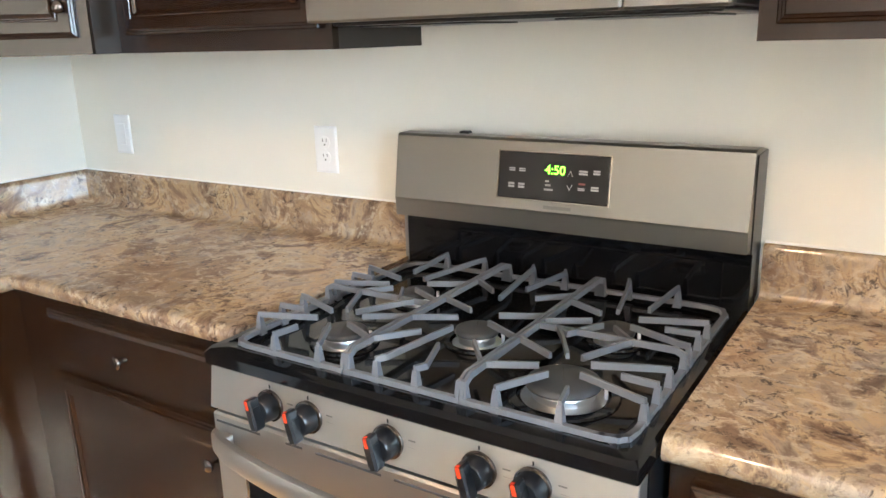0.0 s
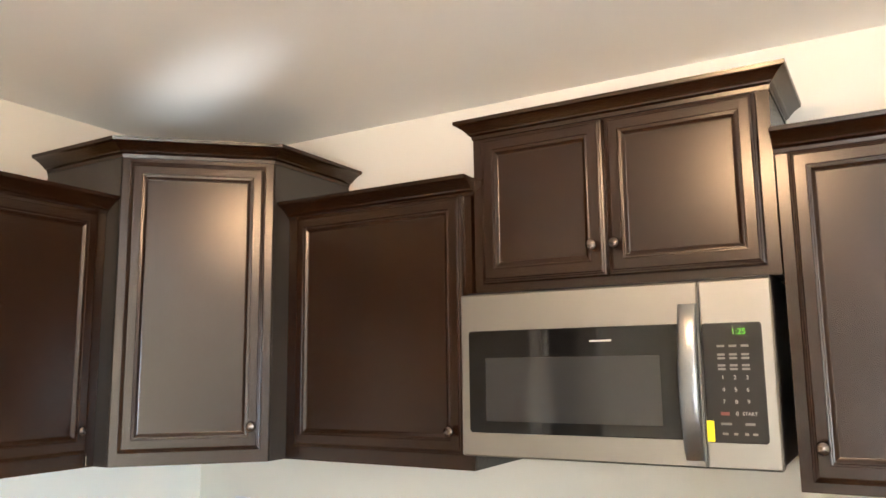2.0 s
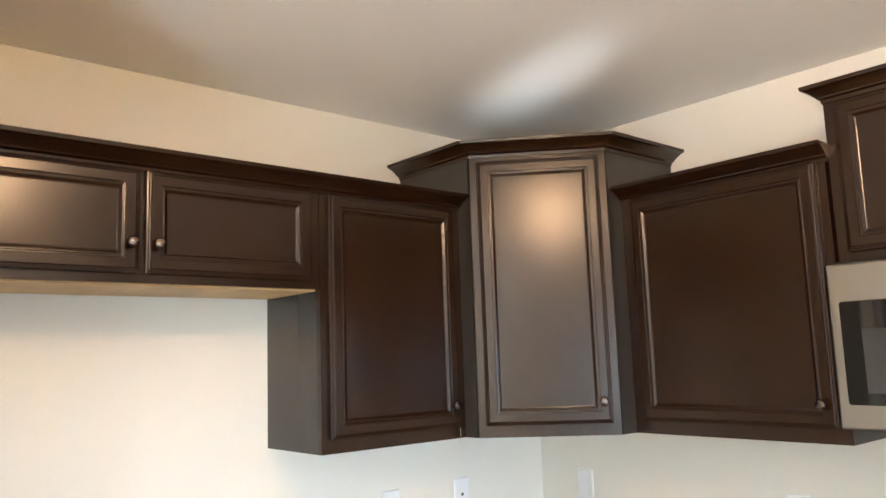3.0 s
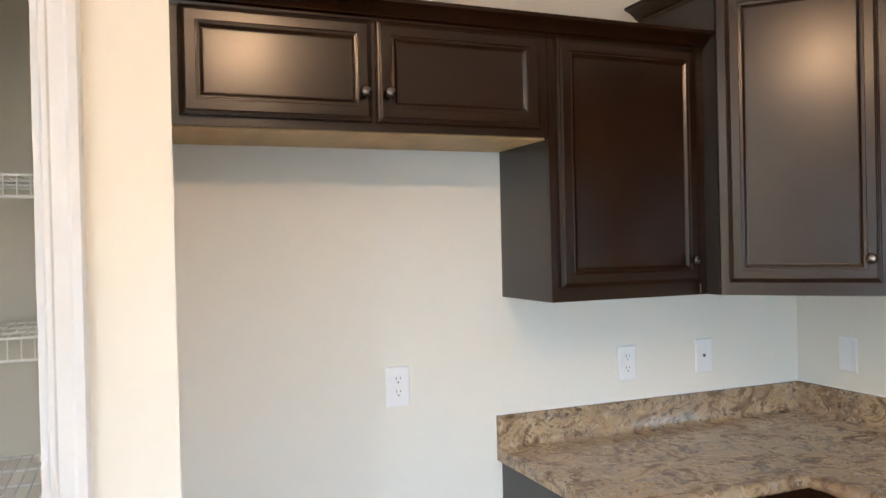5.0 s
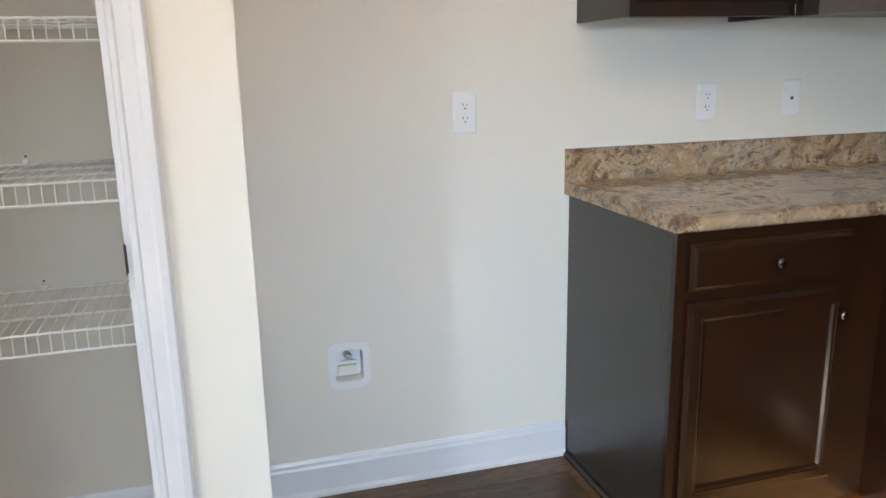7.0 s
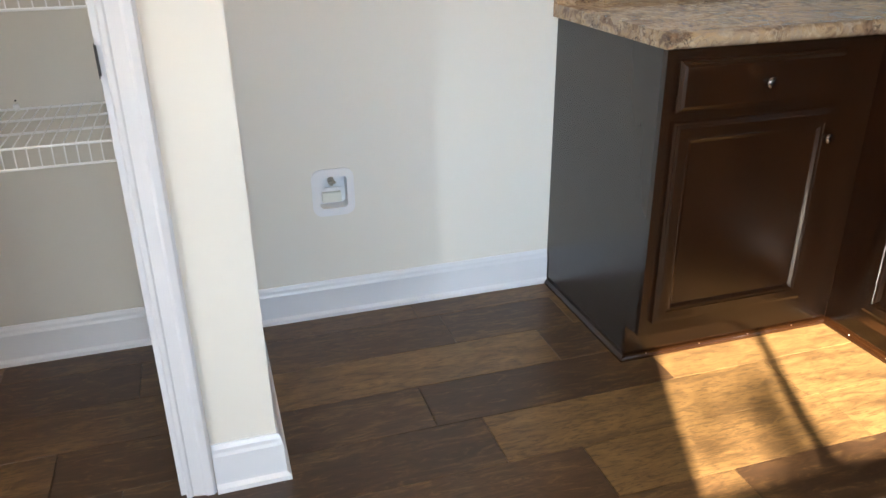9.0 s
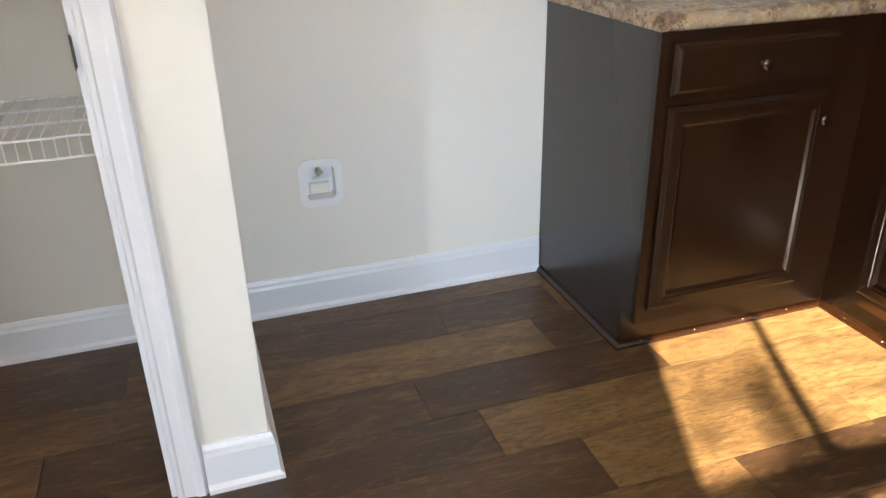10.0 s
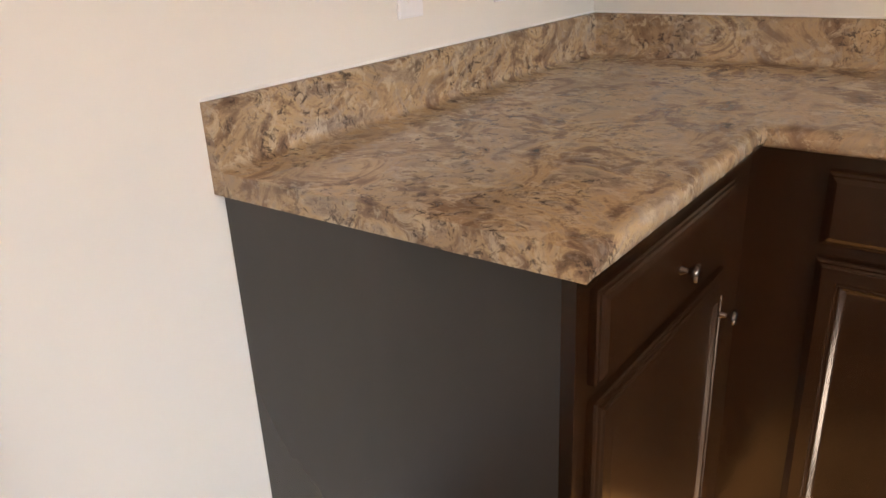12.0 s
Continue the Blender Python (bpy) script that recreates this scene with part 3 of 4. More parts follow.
# ---- gas range ----
RX, RW, RD, RT = 1.3725, 0.764, 0.690, 0.935
stove = thing("gas_range", pose(RX, 0, 0), "freestanding stainless gas range with black cooktop and cast grates", "range")
part("body", boxes((0.002, RW - 0.002, -RD + 0.03, -0.02, 0.03, RT - 0.025)), BLACK, stove)
for fx in (0.05, RW - 0.05):
    for fy in (-0.60, -0.08):
        bm = bmesh.new()
        turned(bm, [(0, 0), (0.02, 0), (0.02, 0.008), (0.009, 0.012), (0.009, 0.032), (0, 0.032)], pose(fx, fy, 0), 12)
        part("foot", bm, BLACK, stove)
# cooktop: rolled rim and recessed tray
bm = bmesh.new()


def rect_rings(b, rings):
    """Rings of (x0, x1, y0, y1, z, corner) joined from outside in."""
    loops = []
    for x0, x1, y0, y1, z, c in rings:
        loop = []
        for cx, cy, a0 in ((x1 - c, y1 - c, 0), (x0 + c, y1 - c, 90), (x0 + c, y0 + c, 180), (x1 - c, y0 + c, 270)):
            for s in range(5):
                a = radians(a0 + 22.5 * s)
                loop.append(b.verts.new((cx + c * math.cos(a), cy + c * math.sin(a), z)))
        loops.append(loop)
    n = len(loops[0])
    for p, q in zip(loops, loops[1:]):
        for i in range(n):
            b.faces.new((p[i], p[(i + 1) % n], q[(i + 1) % n], q[i]))
    b.faces.new(loops[-1])
    b.faces.new(loops[0][::-1])


rect_rings(bm, [(0, RW, -0.712, -0.085, RT - 0.030, 0.006), (0, RW, -0.716, -0.085, RT - 0.026, 0.007), (0, RW, -0.716, -0.085, RT - 0.007, 0.008), (0.005, RW - 0.005, -0.708, -0.088, RT, 0.012),
                (0.020, RW - 0.020, -0.690, -0.098, RT + 0.001, 0.020), (0.030, RW - 0.030, -0.678, -0.106, RT - 0.003, 0.03), (0.050, RW - 0.050, -0.655, -0.118, RT - 0.012, 0.04)])
part("cooktop", bm, ENAMEL, stove, "glossy black enamel cooktop")
# control panel, knobs
bm = boxes((0.001, RW - 0.001, -0.708, -RD + 0.02, 0.824, RT - 0.031, 0.002))
for v in bm.verts:
    if v.co.y < -0.69:
        v.co.y -= 0.15 * (0.864 - v.co.z)
part("control_panel", bm, STEEL_LIT, stove, "brushed steel front panel")
for kx in (0.146, 0.229, 0.385, 0.540, 0.622):
    bm = bmesh.new()
    turned(bm, [(0, 0), (0.027, 0), (0.027, 0.004), (0.024, 0.006), (0.022, 0.026), (0.019, 0.030), (0, 0.031)], pose(kx, -0.708, 0.861, 90), 22)
    kn = part("knob", bm, BLACK, stove, "black control knob with a chrome skirt")
    bm = bmesh.new()
    turned(bm, [(0.0245, 0), (0.0275, 0), (0.0275, 0.005), (0.0245, 0.006)], pose(kx, -0.7085, 0.861, 90), 24)
    part("skirt", bm, KNOB_METAL, kn)
    part("tick", boxes((kx - 0.0012, kx + 0.0012, -0.7092, -0.7080, 0.8905, 0.8965)), BLACK, stove)
    bm = boxes((-0.0075, 0.0075, -0.757, -0.735, -0.027, 0.027, 0.003), (-0.0085, -0.0074, -0.7545, -0.737, -0.020, 0.012), (0.0074, 0.0085, -0.7545, -0.737, -0.020, 0.012))
    part("grip", bm, BLACK, kn, m=pose(kx, 0, 0.861, 0, -14, 0))
    part("pointer", boxes((-0.0028, 0.0028, -0.7582, -0.7568, 0.011, 0.0255), (-0.0028, 0.0028, -0.757, -0.752, 0.0266, 0.0276)), RED, kn, "red pointer mark", m=pose(kx, 0, 0.861, 0, -14, 0))
    for n_bar, dx in enumerate((0.045, 0.052)):
        part("print_mark", boxes((kx + 0.036, kx + 0.048 + 0.004 * n_bar, -0.7085, -0.7079, 0.871 - 0.012 * n_bar, 0.873 - 0.012 * n_bar)), INK_DARK, stove)
# oven door, handle, lower drawer
part("gap_strip", boxes((0.006, RW - 0.006, -0.700, -RD + 0.02, 0.815, 0.826)), BLACK, stove)
oven = part("oven_door", boxes((0.002, RW - 0.002, -0.712, -RD + 0.02, 0.215, 0.8155, 0.004)), STEEL_LIT, stove, "brushed steel oven door with a dark window")
for x0, x1 in ((0.012, 0.117), (0.175, 0.211), (0.240, 0.370), (0.394, 0.524), (0.553, 0.589), (0.647, 0.752)):
    part("vent_slot", boxes((x0, x1, -0.7126, -0.700, 0.7985, 0.8025)), SLOT, oven)
part("window", boxes((0.080, RW - 0.080, -0.7145, -0.7115, 0.345, 0.719, 0.001)), GLASS_BLACK, oven, "black glass oven window")
part("window_rim", boxes((0.074, 0.080, -0.7150, -0.7115, 0.339, 0.725), (RW - 0.080, RW - 0.074, -0.7150, -0.7115, 0.339, 0.725), (0.080, RW - 0.080, -0.7150, -0.7115, 0.719, 0.725), (0.080, RW - 0.080, -0.7150, -0.7115, 0.339, 0.345)), NICKEL, oven)
bm = bmesh.new()
HN = 22
rows = []
for i in range(HN + 1):
    s = i / HN
    x, y = 0.022 + s * (RW - 0.044), -0.728 - 0.058 * math.sin(math.pi * s) ** 0.7
    rows.append([bm.verts.new((x, y + 0.009 * math.copysign(abs(math.cos(a)) ** 0.6, math.cos(a)), 0.772 + 0.022 * math.copysign(abs(math.sin(a)) ** 0.6, math.sin(a)))) for a in [2 * math.pi * j / 12 for j in range(12)]])
for p, q in zip(rows, rows[1:]):
    for j in range(12):
        bm.faces.new((p[j], p[(j + 1) % 12], q[(j + 1) % 12], q[j]))
bm.faces.new(rows[0]), bm.faces.new(rows[-1][::-1])
box(bm, 0.022, 0.052, -0.735, -0.712, 0.760, 0.784, 0.003)
box(bm, RW - 0.052, RW - 0.022, -0.735, -0.712, 0.760, 0.784, 0.003)
part("handle", bm, STEEL_LIT, oven, "broad bowed brushed steel handle")
part("drawer_front", boxes((0.002, RW - 0.002, -0.710, -RD + 0.02, 0.060, 0.208, 0.004)), STEEL_LIT, stove)
# back guard
bm = bmesh.new()
GUARD = [(-0.005, RT - 0.03), (-0.005, 1.222), (-0.055, 1.231), (-0.096, 1.231), (-0.102, 1.226), (-0.124, 1.088), (-0.123, 1.083), (-0.120, 1.046), (-0.090, 1.046), (-0.090, RT - 0.03)]
lo, hi = [[bm.verts.new((x, y, z)) for y, z in GUARD] for x in (-0.010, RW - 0.006)]
bm.faces.new(lo[::-1]), bm.faces.new(hi)
for i in range(len(GUARD)):
    j = (i + 1) % len(GUARD)
    bm.faces.new((lo[i], lo[j], hi[j], hi[i]))
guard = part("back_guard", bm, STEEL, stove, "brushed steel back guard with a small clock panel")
part("riser", boxes((0.001, RW - 0.001, -0.0935, -0.0905, RT - 0.02, 1.040, 0.001), (0.05, RW - 0.05, -0.097, -0.0905, RT + 0.002, 1.020, 0.002)), ENAMEL, guard, "glossy black riser")
part("side_cap", boxes((RW - 0.0055, RW - 0.0030, -0.092, -0.006, RT, 1.222, 0.001)), BLACK, guard)
part("vent_cap", boxes((0.13, 0.155, -0.070, -0.050, 1.2295, 1.2365, 0.003)), BLACK, guard)
TILT_G = math.degrees(math.atan2(0.022, 0.142))
panel_m = pose(0.376, -0.1135, 1.158, -TILT_G, 0, 0)
panel = part("clock_panel", boxes((-0.121, 0.121, -0.003, 0.004, -0.048, 0.048, 0.002)), PANEL_GREY, guard, "dark glass clock panel", m=panel_m)
part("rim", boxes((-0.1235, -0.121, -0.0035, 0.002, -0.050, 0.050), (0.121, 0.1235, -0.0035, 0.002, -0.050, 0.050), (-0.121, 0.121, -0.0035, 0.002, 0.048, 0.0495), (-0.121, 0.121, -0.0035, 0.002, -0.0495, -0.048)), NICKEL, panel)
lettering("clock_digits", "4:50", 0.026, DIGITS, panel, pose(0.006, -0.0034, 0.014, 90), "green clock digits")
for kx, kz, w, h in ((-0.090, 0.012, 0.014, 0.008), (-0.067, 0.012, 0.014, 0.008), (-0.090, -0.020, 0.014, 0.012), (-0.067, -0.020, 0.014, 0.012), (-0.010, -0.008, 0.008, 0.004), (-0.008, -0.016, 0.012, 0.004), (-0.006, -0.025, 0.020, 0.004),
                     (0.066, 0.014, 0.018, 0.010), (0.094, 0.016, 0.014, 0.010), (0.064, -0.019, 0.014, 0.006), (0.092, -0.016, 0.016, 0.010)):
    part("key_print", boxes(*[(kx - w / 2, kx + w / 2, -0.0036, -0.0029, kz - h / 2 + j * h / 2, kz - h / 2 + j * h / 2 + h * 0.36) for j in (0, 1)]), INK, panel)
part("key_print", boxes((0.058, 0.072, -0.0036, -0.0029, -0.011, -0.007)), INK_RED, panel)
for s in (1, -1):
    bm = bmesh.new()
    bar(bm, [(0.034, -0.0034, 0.010 * s + 0.002 - 0.006 * s), (0.039, -0.0034, 0.010 * s + 0.002 + 0.004 * s), (0.044, -0.0034, 0.010 * s + 0.002 - 0.006 * s)], 0.0012, 0.0006)
    part("key_arrow", bm, INK, panel, m=pose(0, 0, -0.010 * (s < 0) - 0.001))
part("badge", boxes((-0.030, 0.030, -0.0008, 0.001, -0.0035, 0.0035)), INK_DARK, guard, m=pose(0.390, -0.1223, 1.097, -TILT_G))

# burners
BURNERS = ((0.184, -0.558, 0.038), (0.180, -0.322, 0.031), (0.385, -0.442, 0.036), (0.594, -0.328, 0.031), (0.600, -0.562, 0.052))
for bx, by, br in BURNERS:
    bm = bmesh.new()
    turned(bm, [(0, 0), (br * 1.25, 0), (br * 1.22, 0.004), (br * 0.9, 0.006), (br * 0.88, 0.016), (br * 1.02, 0.019), (br * 1.0, 0.022), (0, 0.022)], pose(bx, by, RT - 0.016), 28)
    burner = part("burner", bm, ALUMINIUM, stove, "aluminium gas burner head")
    bm = bmesh.new()
    turned(bm, [(0, 0), (br * 1.06, 0), (br * 1.09, 0.003), (br * 1.04, 0.008), (br * 0.88, 0.0105), (0, 0.0115)], pose(bx, by, RT + 0.0060), 28)
    part("cap", bm, CAP, burner, "dark grey burner cap")
    part("groove", boxes((-0.0008, 0.0008, -br * 0.7, br * 0.7, 0.0, 0.0006)), SLOT, burner, m=pose(bx, by, RT + 0.0172, 0, 0, 25))
    bm = bmesh.new()
    turned(bm, [(br * 1.3, 0), (br * 1.62, 0), (br * 1.58, 0.003), (br * 1.34, 0.004)], pose(bx, by, RT - 0.0115), 28)
    part("drip_ring", bm, ENAMEL, burner)
    bm = bmesh.new()
    rod(bm, (bx + br * 1.12, by + 0.02, RT - 0.012), (bx + br * 1.12, by + 0.02, RT + 0.012), 0.003, 8)
    part("igniter", bm, PLASTIC, burner)

# cast-iron grates: low frame on feet, raised fingers pointing at the burners
GZ, GT, GB = RT + 0.002, RT + 0.032, 0.0062
GY0, GY1, GM = -0.672, -0.118, -0.420
RIDGE_L, RIDGE_R, RIGHT_X = 0.279, 0.488, 0.735


def foot_on(b, x, y):
    """A tapered foot from the low frame up to a finger."""
    lo, hi = [[b.verts.new((x + i * w, y + j * w, z)) for i, j in ((-1, -1), (1, -1), (1, 1), (-1, 1))] for w, z in ((0.0075, GZ - 0.008), (0.0038, GT - 0.002))]
    b.faces.new(lo[::-1]), b.faces.new(hi)
    for i in range(4):
        b.faces.new((lo[i], lo[(i + 1) % 4], hi[(i + 1) % 4], hi[i]))


def grate(outline):
    b = bmesh.new()
    bar(b, [(x, y, GZ) for x, y in outline], GB * 1.8, 0.008)
    return part("grate", b, IRON, stove, "grey cast-iron grate")


def finger(parent, pts, footed):
    """A level finger through plan points; footed: its first point stands on a foot on the frame."""
    b = bmesh.new()
    bar(b, [(x, y, GT) for x, y in pts], GB, 0.010)
    if footed:
        foot_on(b, *pts[0])
    part("finger", b, IRON, parent)


def ridge(parent, x):
    b = bmesh.new()
    bar(b, [(x, GY0, GZ), (x, GY0 + 0.008, GT - 0.008), (x, GY0 + 0.024, GT), (x, GY1 - 0.024, GT), (x, GY1 - 0.008, GT - 0.008), (x, GY1, GZ)], GB, 0.010)
    foot_on(b, x, GY0 + 0.006)
    foot_on(b, x, GY1 - 0.006)
    part("side_bar", b, IRON, parent)


def outer_grate(flip):
    """The grate over two burners; flip mirrors it to the other side of the cooktop."""
    def at(x, y):
        return (RW - x + 0.003 if flip else x, y)
    c = 0.034
    outline = [(0.496, GY0), (RIGHT_X - c, GY0), (RIGHT_X - c * 0.4, GY0 + c * 0.13), (RIGHT_X - c * 0.13, GY0 + c * 0.4), (RIGHT_X, GY0 + c), (RIGHT_X, GY1 - c), (RIGHT_X - c * 0.3, GY1 - c * 0.3), (RIGHT_X - c, GY1), (0.496, GY1)]
    g = grate([at(*p) for p in outline])
    ridge(g, at(0.4925, 0)[0])
    bx = 0.602
    for by, e, end in ((-0.562, 1, GY0), (-0.328, -1, GY1)):
        for pts, footed in (((( 0.545, end + e * 0.004), (0.552, end + e * 0.018), (bx - 0.016, by - e * 0.030)), True),
                            (((0.641, end + e * 0.004), (0.632, by - e * 0.062)), True),
                            (((RIGHT_X, by - e * 0.046), (RIGHT_X - 0.012, by - e * 0.042), (bx + 0.030, by - e * 0.010)), True),
                            (((RIGHT_X, by + e * 0.010), (bx + 0.082, by + e * 0.014)), True),
                            (((RIGHT_X, by + e * 0.068), (RIGHT_X - 0.016, by + e * 0.064), (bx + 0.030, by + e * 0.030)), True),
                            (((0.652, GM), (bx + 0.008, by + e * 0.048)), False),
                            (((0.528, GM), (0.551, by + e * 0.108), (bx - 0.016, by + e * 0.046)), False),
                            (((0.4925, by - e * 0.042), (bx - 0.040, by - e * 0.008)), False),
                            (((0.4925, by + e * 0.072), (bx - 0.040, by + e * 0.034)), False)):
            finger(g, [at(*p) for p in pts], footed)
    b = bmesh.new()
    bar(b, [(*at(0.4925, GM), GT), (*at(RIGHT_X - 0.012, GM), GT), (*at(RIGHT_X, GM), GT - 0.006)], GB, 0.010)
    foot_on(b, *at(RIGHT_X, GM))
    part("cross_bar", b, IRON, g)


outer_grate(False)
outer_grate(True)
# centre grate over the middle burner
g = grate([(RIDGE_L + 0.004, GY0), (RIDGE_R - 0.004, GY0)])
bm = bmesh.new()
bar(bm, [(RIDGE_L + 0.004, GY1, GZ), (RIDGE_R - 0.004, GY1, GZ)], GB * 1.8, 0.008)
part("back_bar", bm, IRON, g)
cx, cy = 0.3845, -0.442
for x_side, e in ((RIDGE_L + 0.003, -1), (RIDGE_R - 0.003, 1)):
    ridge(g, x_side)
    finger(g, [(x_side, -0.490), (cx + e * 0.032, cy - 0.012)], False)
    finger(g, [(x_side, -0.378), (cx + e * 0.030, cy + 0.030)], False)
    finger(g, [(x_side, -0.602), (cx + e * 0.052, -0.540)], False)
    finger(g, [(x_side, -0.255), (cx + e * 0.046, -0.300)], False)
for dx, tip_f, tip_b in ((-0.046, -0.502, -0.330), (0.026, -0.578, -0.262)):
    finger(g, [(cx + dx, GY0 + 0.004), (cx + dx + 0.008, GY0 + 0.020), (cx + dx * 0.3, tip_f)], True)
    finger(g, [(cx + dx, GY1 - 0.004), (cx + dx + 0.006, GY1 - 0.020), (cx + dx * 0.3, tip_b)], True)

# ---- over-the-range microwave ----
MX, MZ, MW, MH, MD = 1.3735, 1.468, 0.762, 0.410, 0.397
micro = thing("microwave", pose(MX, 0, MZ), "stainless over-the-range microwave with black glass door", "microwave")
part("body", boxes((0.006, MW - 0.006, -MD + 0.035, -0.002, 0.004, MH + 0.008)), BLACK, micro)
SPLIT = 0.608
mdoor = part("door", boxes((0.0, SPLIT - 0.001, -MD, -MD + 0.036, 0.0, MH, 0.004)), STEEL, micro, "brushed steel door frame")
bm = bmesh.new()
rect_rings(bm, [(0.025, 0.603, -0.058 - 0.1975, 0.058 - 0.058, 0, 0.008), (0.025, 0.603, -0.2555, 0, 0.003, 0.008), (0.027, 0.601, -0.2535, -0.002, 0.0036, 0.007)])
glass = part("door_glass", bm, GLASS_BLACK, mdoor, "glossy black door glass", m=pose(0, -MD + 0.001, 0.315, 90))
part("view_window", boxes((0.073, 0.518, -0.0010, 0.0002, 0.088, 0.246, 0.0006)), SCREEN, mdoor, "grey mesh viewing window", m=pose(0, -MD - 0.003, 0))
part("badge", boxes((0.352, 0.406, -0.0006, 0.0004, 0.2800, 0.2845)), INK, mdoor, m=pose(0, -MD - 0.0034, 0))
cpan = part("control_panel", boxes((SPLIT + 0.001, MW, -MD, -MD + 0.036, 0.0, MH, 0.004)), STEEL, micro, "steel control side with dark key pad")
bm = bmesh.new()
rect_rings(bm, [(SPLIT + 0.004, 0.738, -0.258, 0, 0, 0.008), (SPLIT + 0.004, 0.738, -0.258, 0, 0.002, 0.008), (SPLIT + 0.006, 0.736, -0.256, -0.002, 0.0026, 0.007)])
part("key_pad", bm, PANEL_GREY, cpan, "dark glass key pad", m=pose(0, -MD + 0.001, 0.314, 90))
KY = -MD - 0.0020
lettering("clock_digits", "1:25", 0.018, DIGITS_DIM, cpan, pose(0.690, KY, 0.294, 90), "green clock digits")
for i, row in enumerate(("123", "456", "789")):
    for j, ch in enumerate(row):
        lettering("key_digit", ch, 0.0125, INK, cpan, pose(0.652 + 0.025 * j, KY, 0.195 - 0.0258 * i, 90))
lettering("key_digit", "0", 0.0125, INK, cpan, pose(0.677, KY, 0.118, 90))
lettering("key_word", "START", 0.0105, INK, cpan, pose(0.703, KY, 0.118, 90))
part("key_print", boxes((0.643, 0.661, -0.0004, 0.0004, 0.1145, 0.1215)), INK_RED, cpan, m=pose(0, KY, 0))
for i, z in enumerate((0.261, 0.2425, 0.2345, 0.219, 0.211)):
    for j in range(3):
        part("key_print", boxes((0.643 + 0.025 * j, 0.659 + 0.025 * j, -0.0004, 0.0004, z, z + 0.0048)), INK_DIM, cpan, m=pose(0, KY, 0))
for x0, x1, z in ((0.642, 0.664, 0.094), (0.692, 0.712, 0.094), (0.644, 0.656, 0.073), (0.668, 0.676, 0.073), (0.690, 0.698, 0.073), (0.706, 0.716, 0.073)):
    part("key_print", boxes((x0, x1, -0.0004, 0.0004, z, z + 0.005)), INK_DIM if z > 0.08 else INK_DARK, cpan, m=pose(0, KY, 0))
part("tape_strip", boxes((0.612, 0.628, -0.0005, 0.0003, 0.058, 0.103)), YELLOW, cpan, "bright yellow tape strip", m=pose(0, KY - 0.0004, 0))
bm = bmesh.new()
rows = []
for i in range(19):
    s = i / 18
    z, y = 0.018 + s * 0.340, -MD - 0.016 - 0.034 * math.sin(math.pi * s) ** 0.75
    rows.append([bm.verts.new((0.5885 + 0.0215 * math.copysign(abs(math.cos(a)) ** 0.5, math.cos(a)), y + 0.007 * math.copysign(abs(math.sin(a)) ** 0.7, math.sin(a)), z)) for a in [2 * math.pi * j / 16 for j in range(16)]])
for p, q in zip(rows, rows[1:]):
    for j in range(16):
        bm.faces.new((p[j], p[(j + 1) % 16], q[(j + 1) % 16], q[j]))
bm.faces.new(rows[0]), bm.faces.new(rows[-1][::-1])
for z in (0.022, 0.340):
    box(bm, 0.578, 0.604, -MD - 0.018, -MD + 0.002, z, z + 0.016, 0.003)
part("handle", bm, STEEL_V, mdoor, "bowed polished steel handle")
part("underside", boxes((0.02, MW - 0.02, -MD + 0.05, -0.01, -0.006, 0.003, 0.003), (0.05, 0.30, -0.30, -0.12, -0.009, -0.006), (0.46, 0.71, -0.30, -0.12, -0.009, -0.006)), BLACK, micro, "black underside with filters")

# ---- outlets, water box ----


def outlet(m, label, kind="duplex"):
    o = thing("wall_outlet", m, label, "outlet", "wall plates")
    b = bmesh.new()
    ring_panel(b, -0.037, 0.037, -0.0605, 0.0605, [(0, -0.0003), (0, -0.003), (0.003, -0.0058), (0.006, -0.0062)])
    part("plate", b, PLASTIC, o)
    if kind == "duplex":
        for s in (1, -1):
            b = bmesh.new()
            turned(b, [(0, 0), (0.0168, 0), (0.0162, 0.002), (0, 0.002)], pose(0, -0.0060, 0.0195 * s, 90), 20)
            for v in b.verts:
                v.co.z = 0.0195 * s + max(-0.0135, min(0.0135, v.co.z - 0.0195 * s))
            r = part("receptacle", b, PLASTIC, o)
            part("slot", boxes((-0.0073, -0.0053, -0.0084, -0.0076, 0.0195 * s + 0.001, 0.0195 * s + 0.0095)), SLOT, r)
            part("slot", boxes((0.0053, 0.0071, -0.0084, -0.0076, 0.0195 * s + 0.0015, 0.0195 * s + 0.0088)), SLOT, r)
            part("slot", boxes((-0.0022, 0.0022, -0.0084, -0.0076, 0.0195 * s - 0.0085, 0.0195 * s - 0.0040)), SLOT, r)
        b = bmesh.new()
        turned(b, [(0, 0), (0.003, 0), (0.002, 0.0012), (0, 0.0014)], pose(0, -0.0061, 0, 90), 10)
        part("screw", b, PLASTIC, o)
    elif kind == "jack":
        part("jack", boxes((-0.0055, 0.0055, -0.0072, -0.006, -0.0045, 0.0055)), SLOT, o, "small dark phone socket")
    else:
        part("rocker", boxes((-0.0165, 0.0165, -0.0085, -0.006, -0.033, 0.033, 0.0015)), PLASTIC, o, "white rocker switch")
    return o


outlet(pose(1.060, 0, 1.163), "white duplex outlet above the counter beside the range")
outlet(pose(0.226, 0, 1.168), "white wall plate with a rocker near the corner", "switch")
outlet(pose(0, -1.603, 1.165, 0, 0, WEST), "white duplex outlet high on the alcove wall")
outlet(pose(0, -0.776, 1.170, 0, 0, WEST), "white duplex outlet above the counter")
outlet(pose(0, -0.448, 1.172, 0, 0, WEST), "white phone jack plate above the counter", "jack")

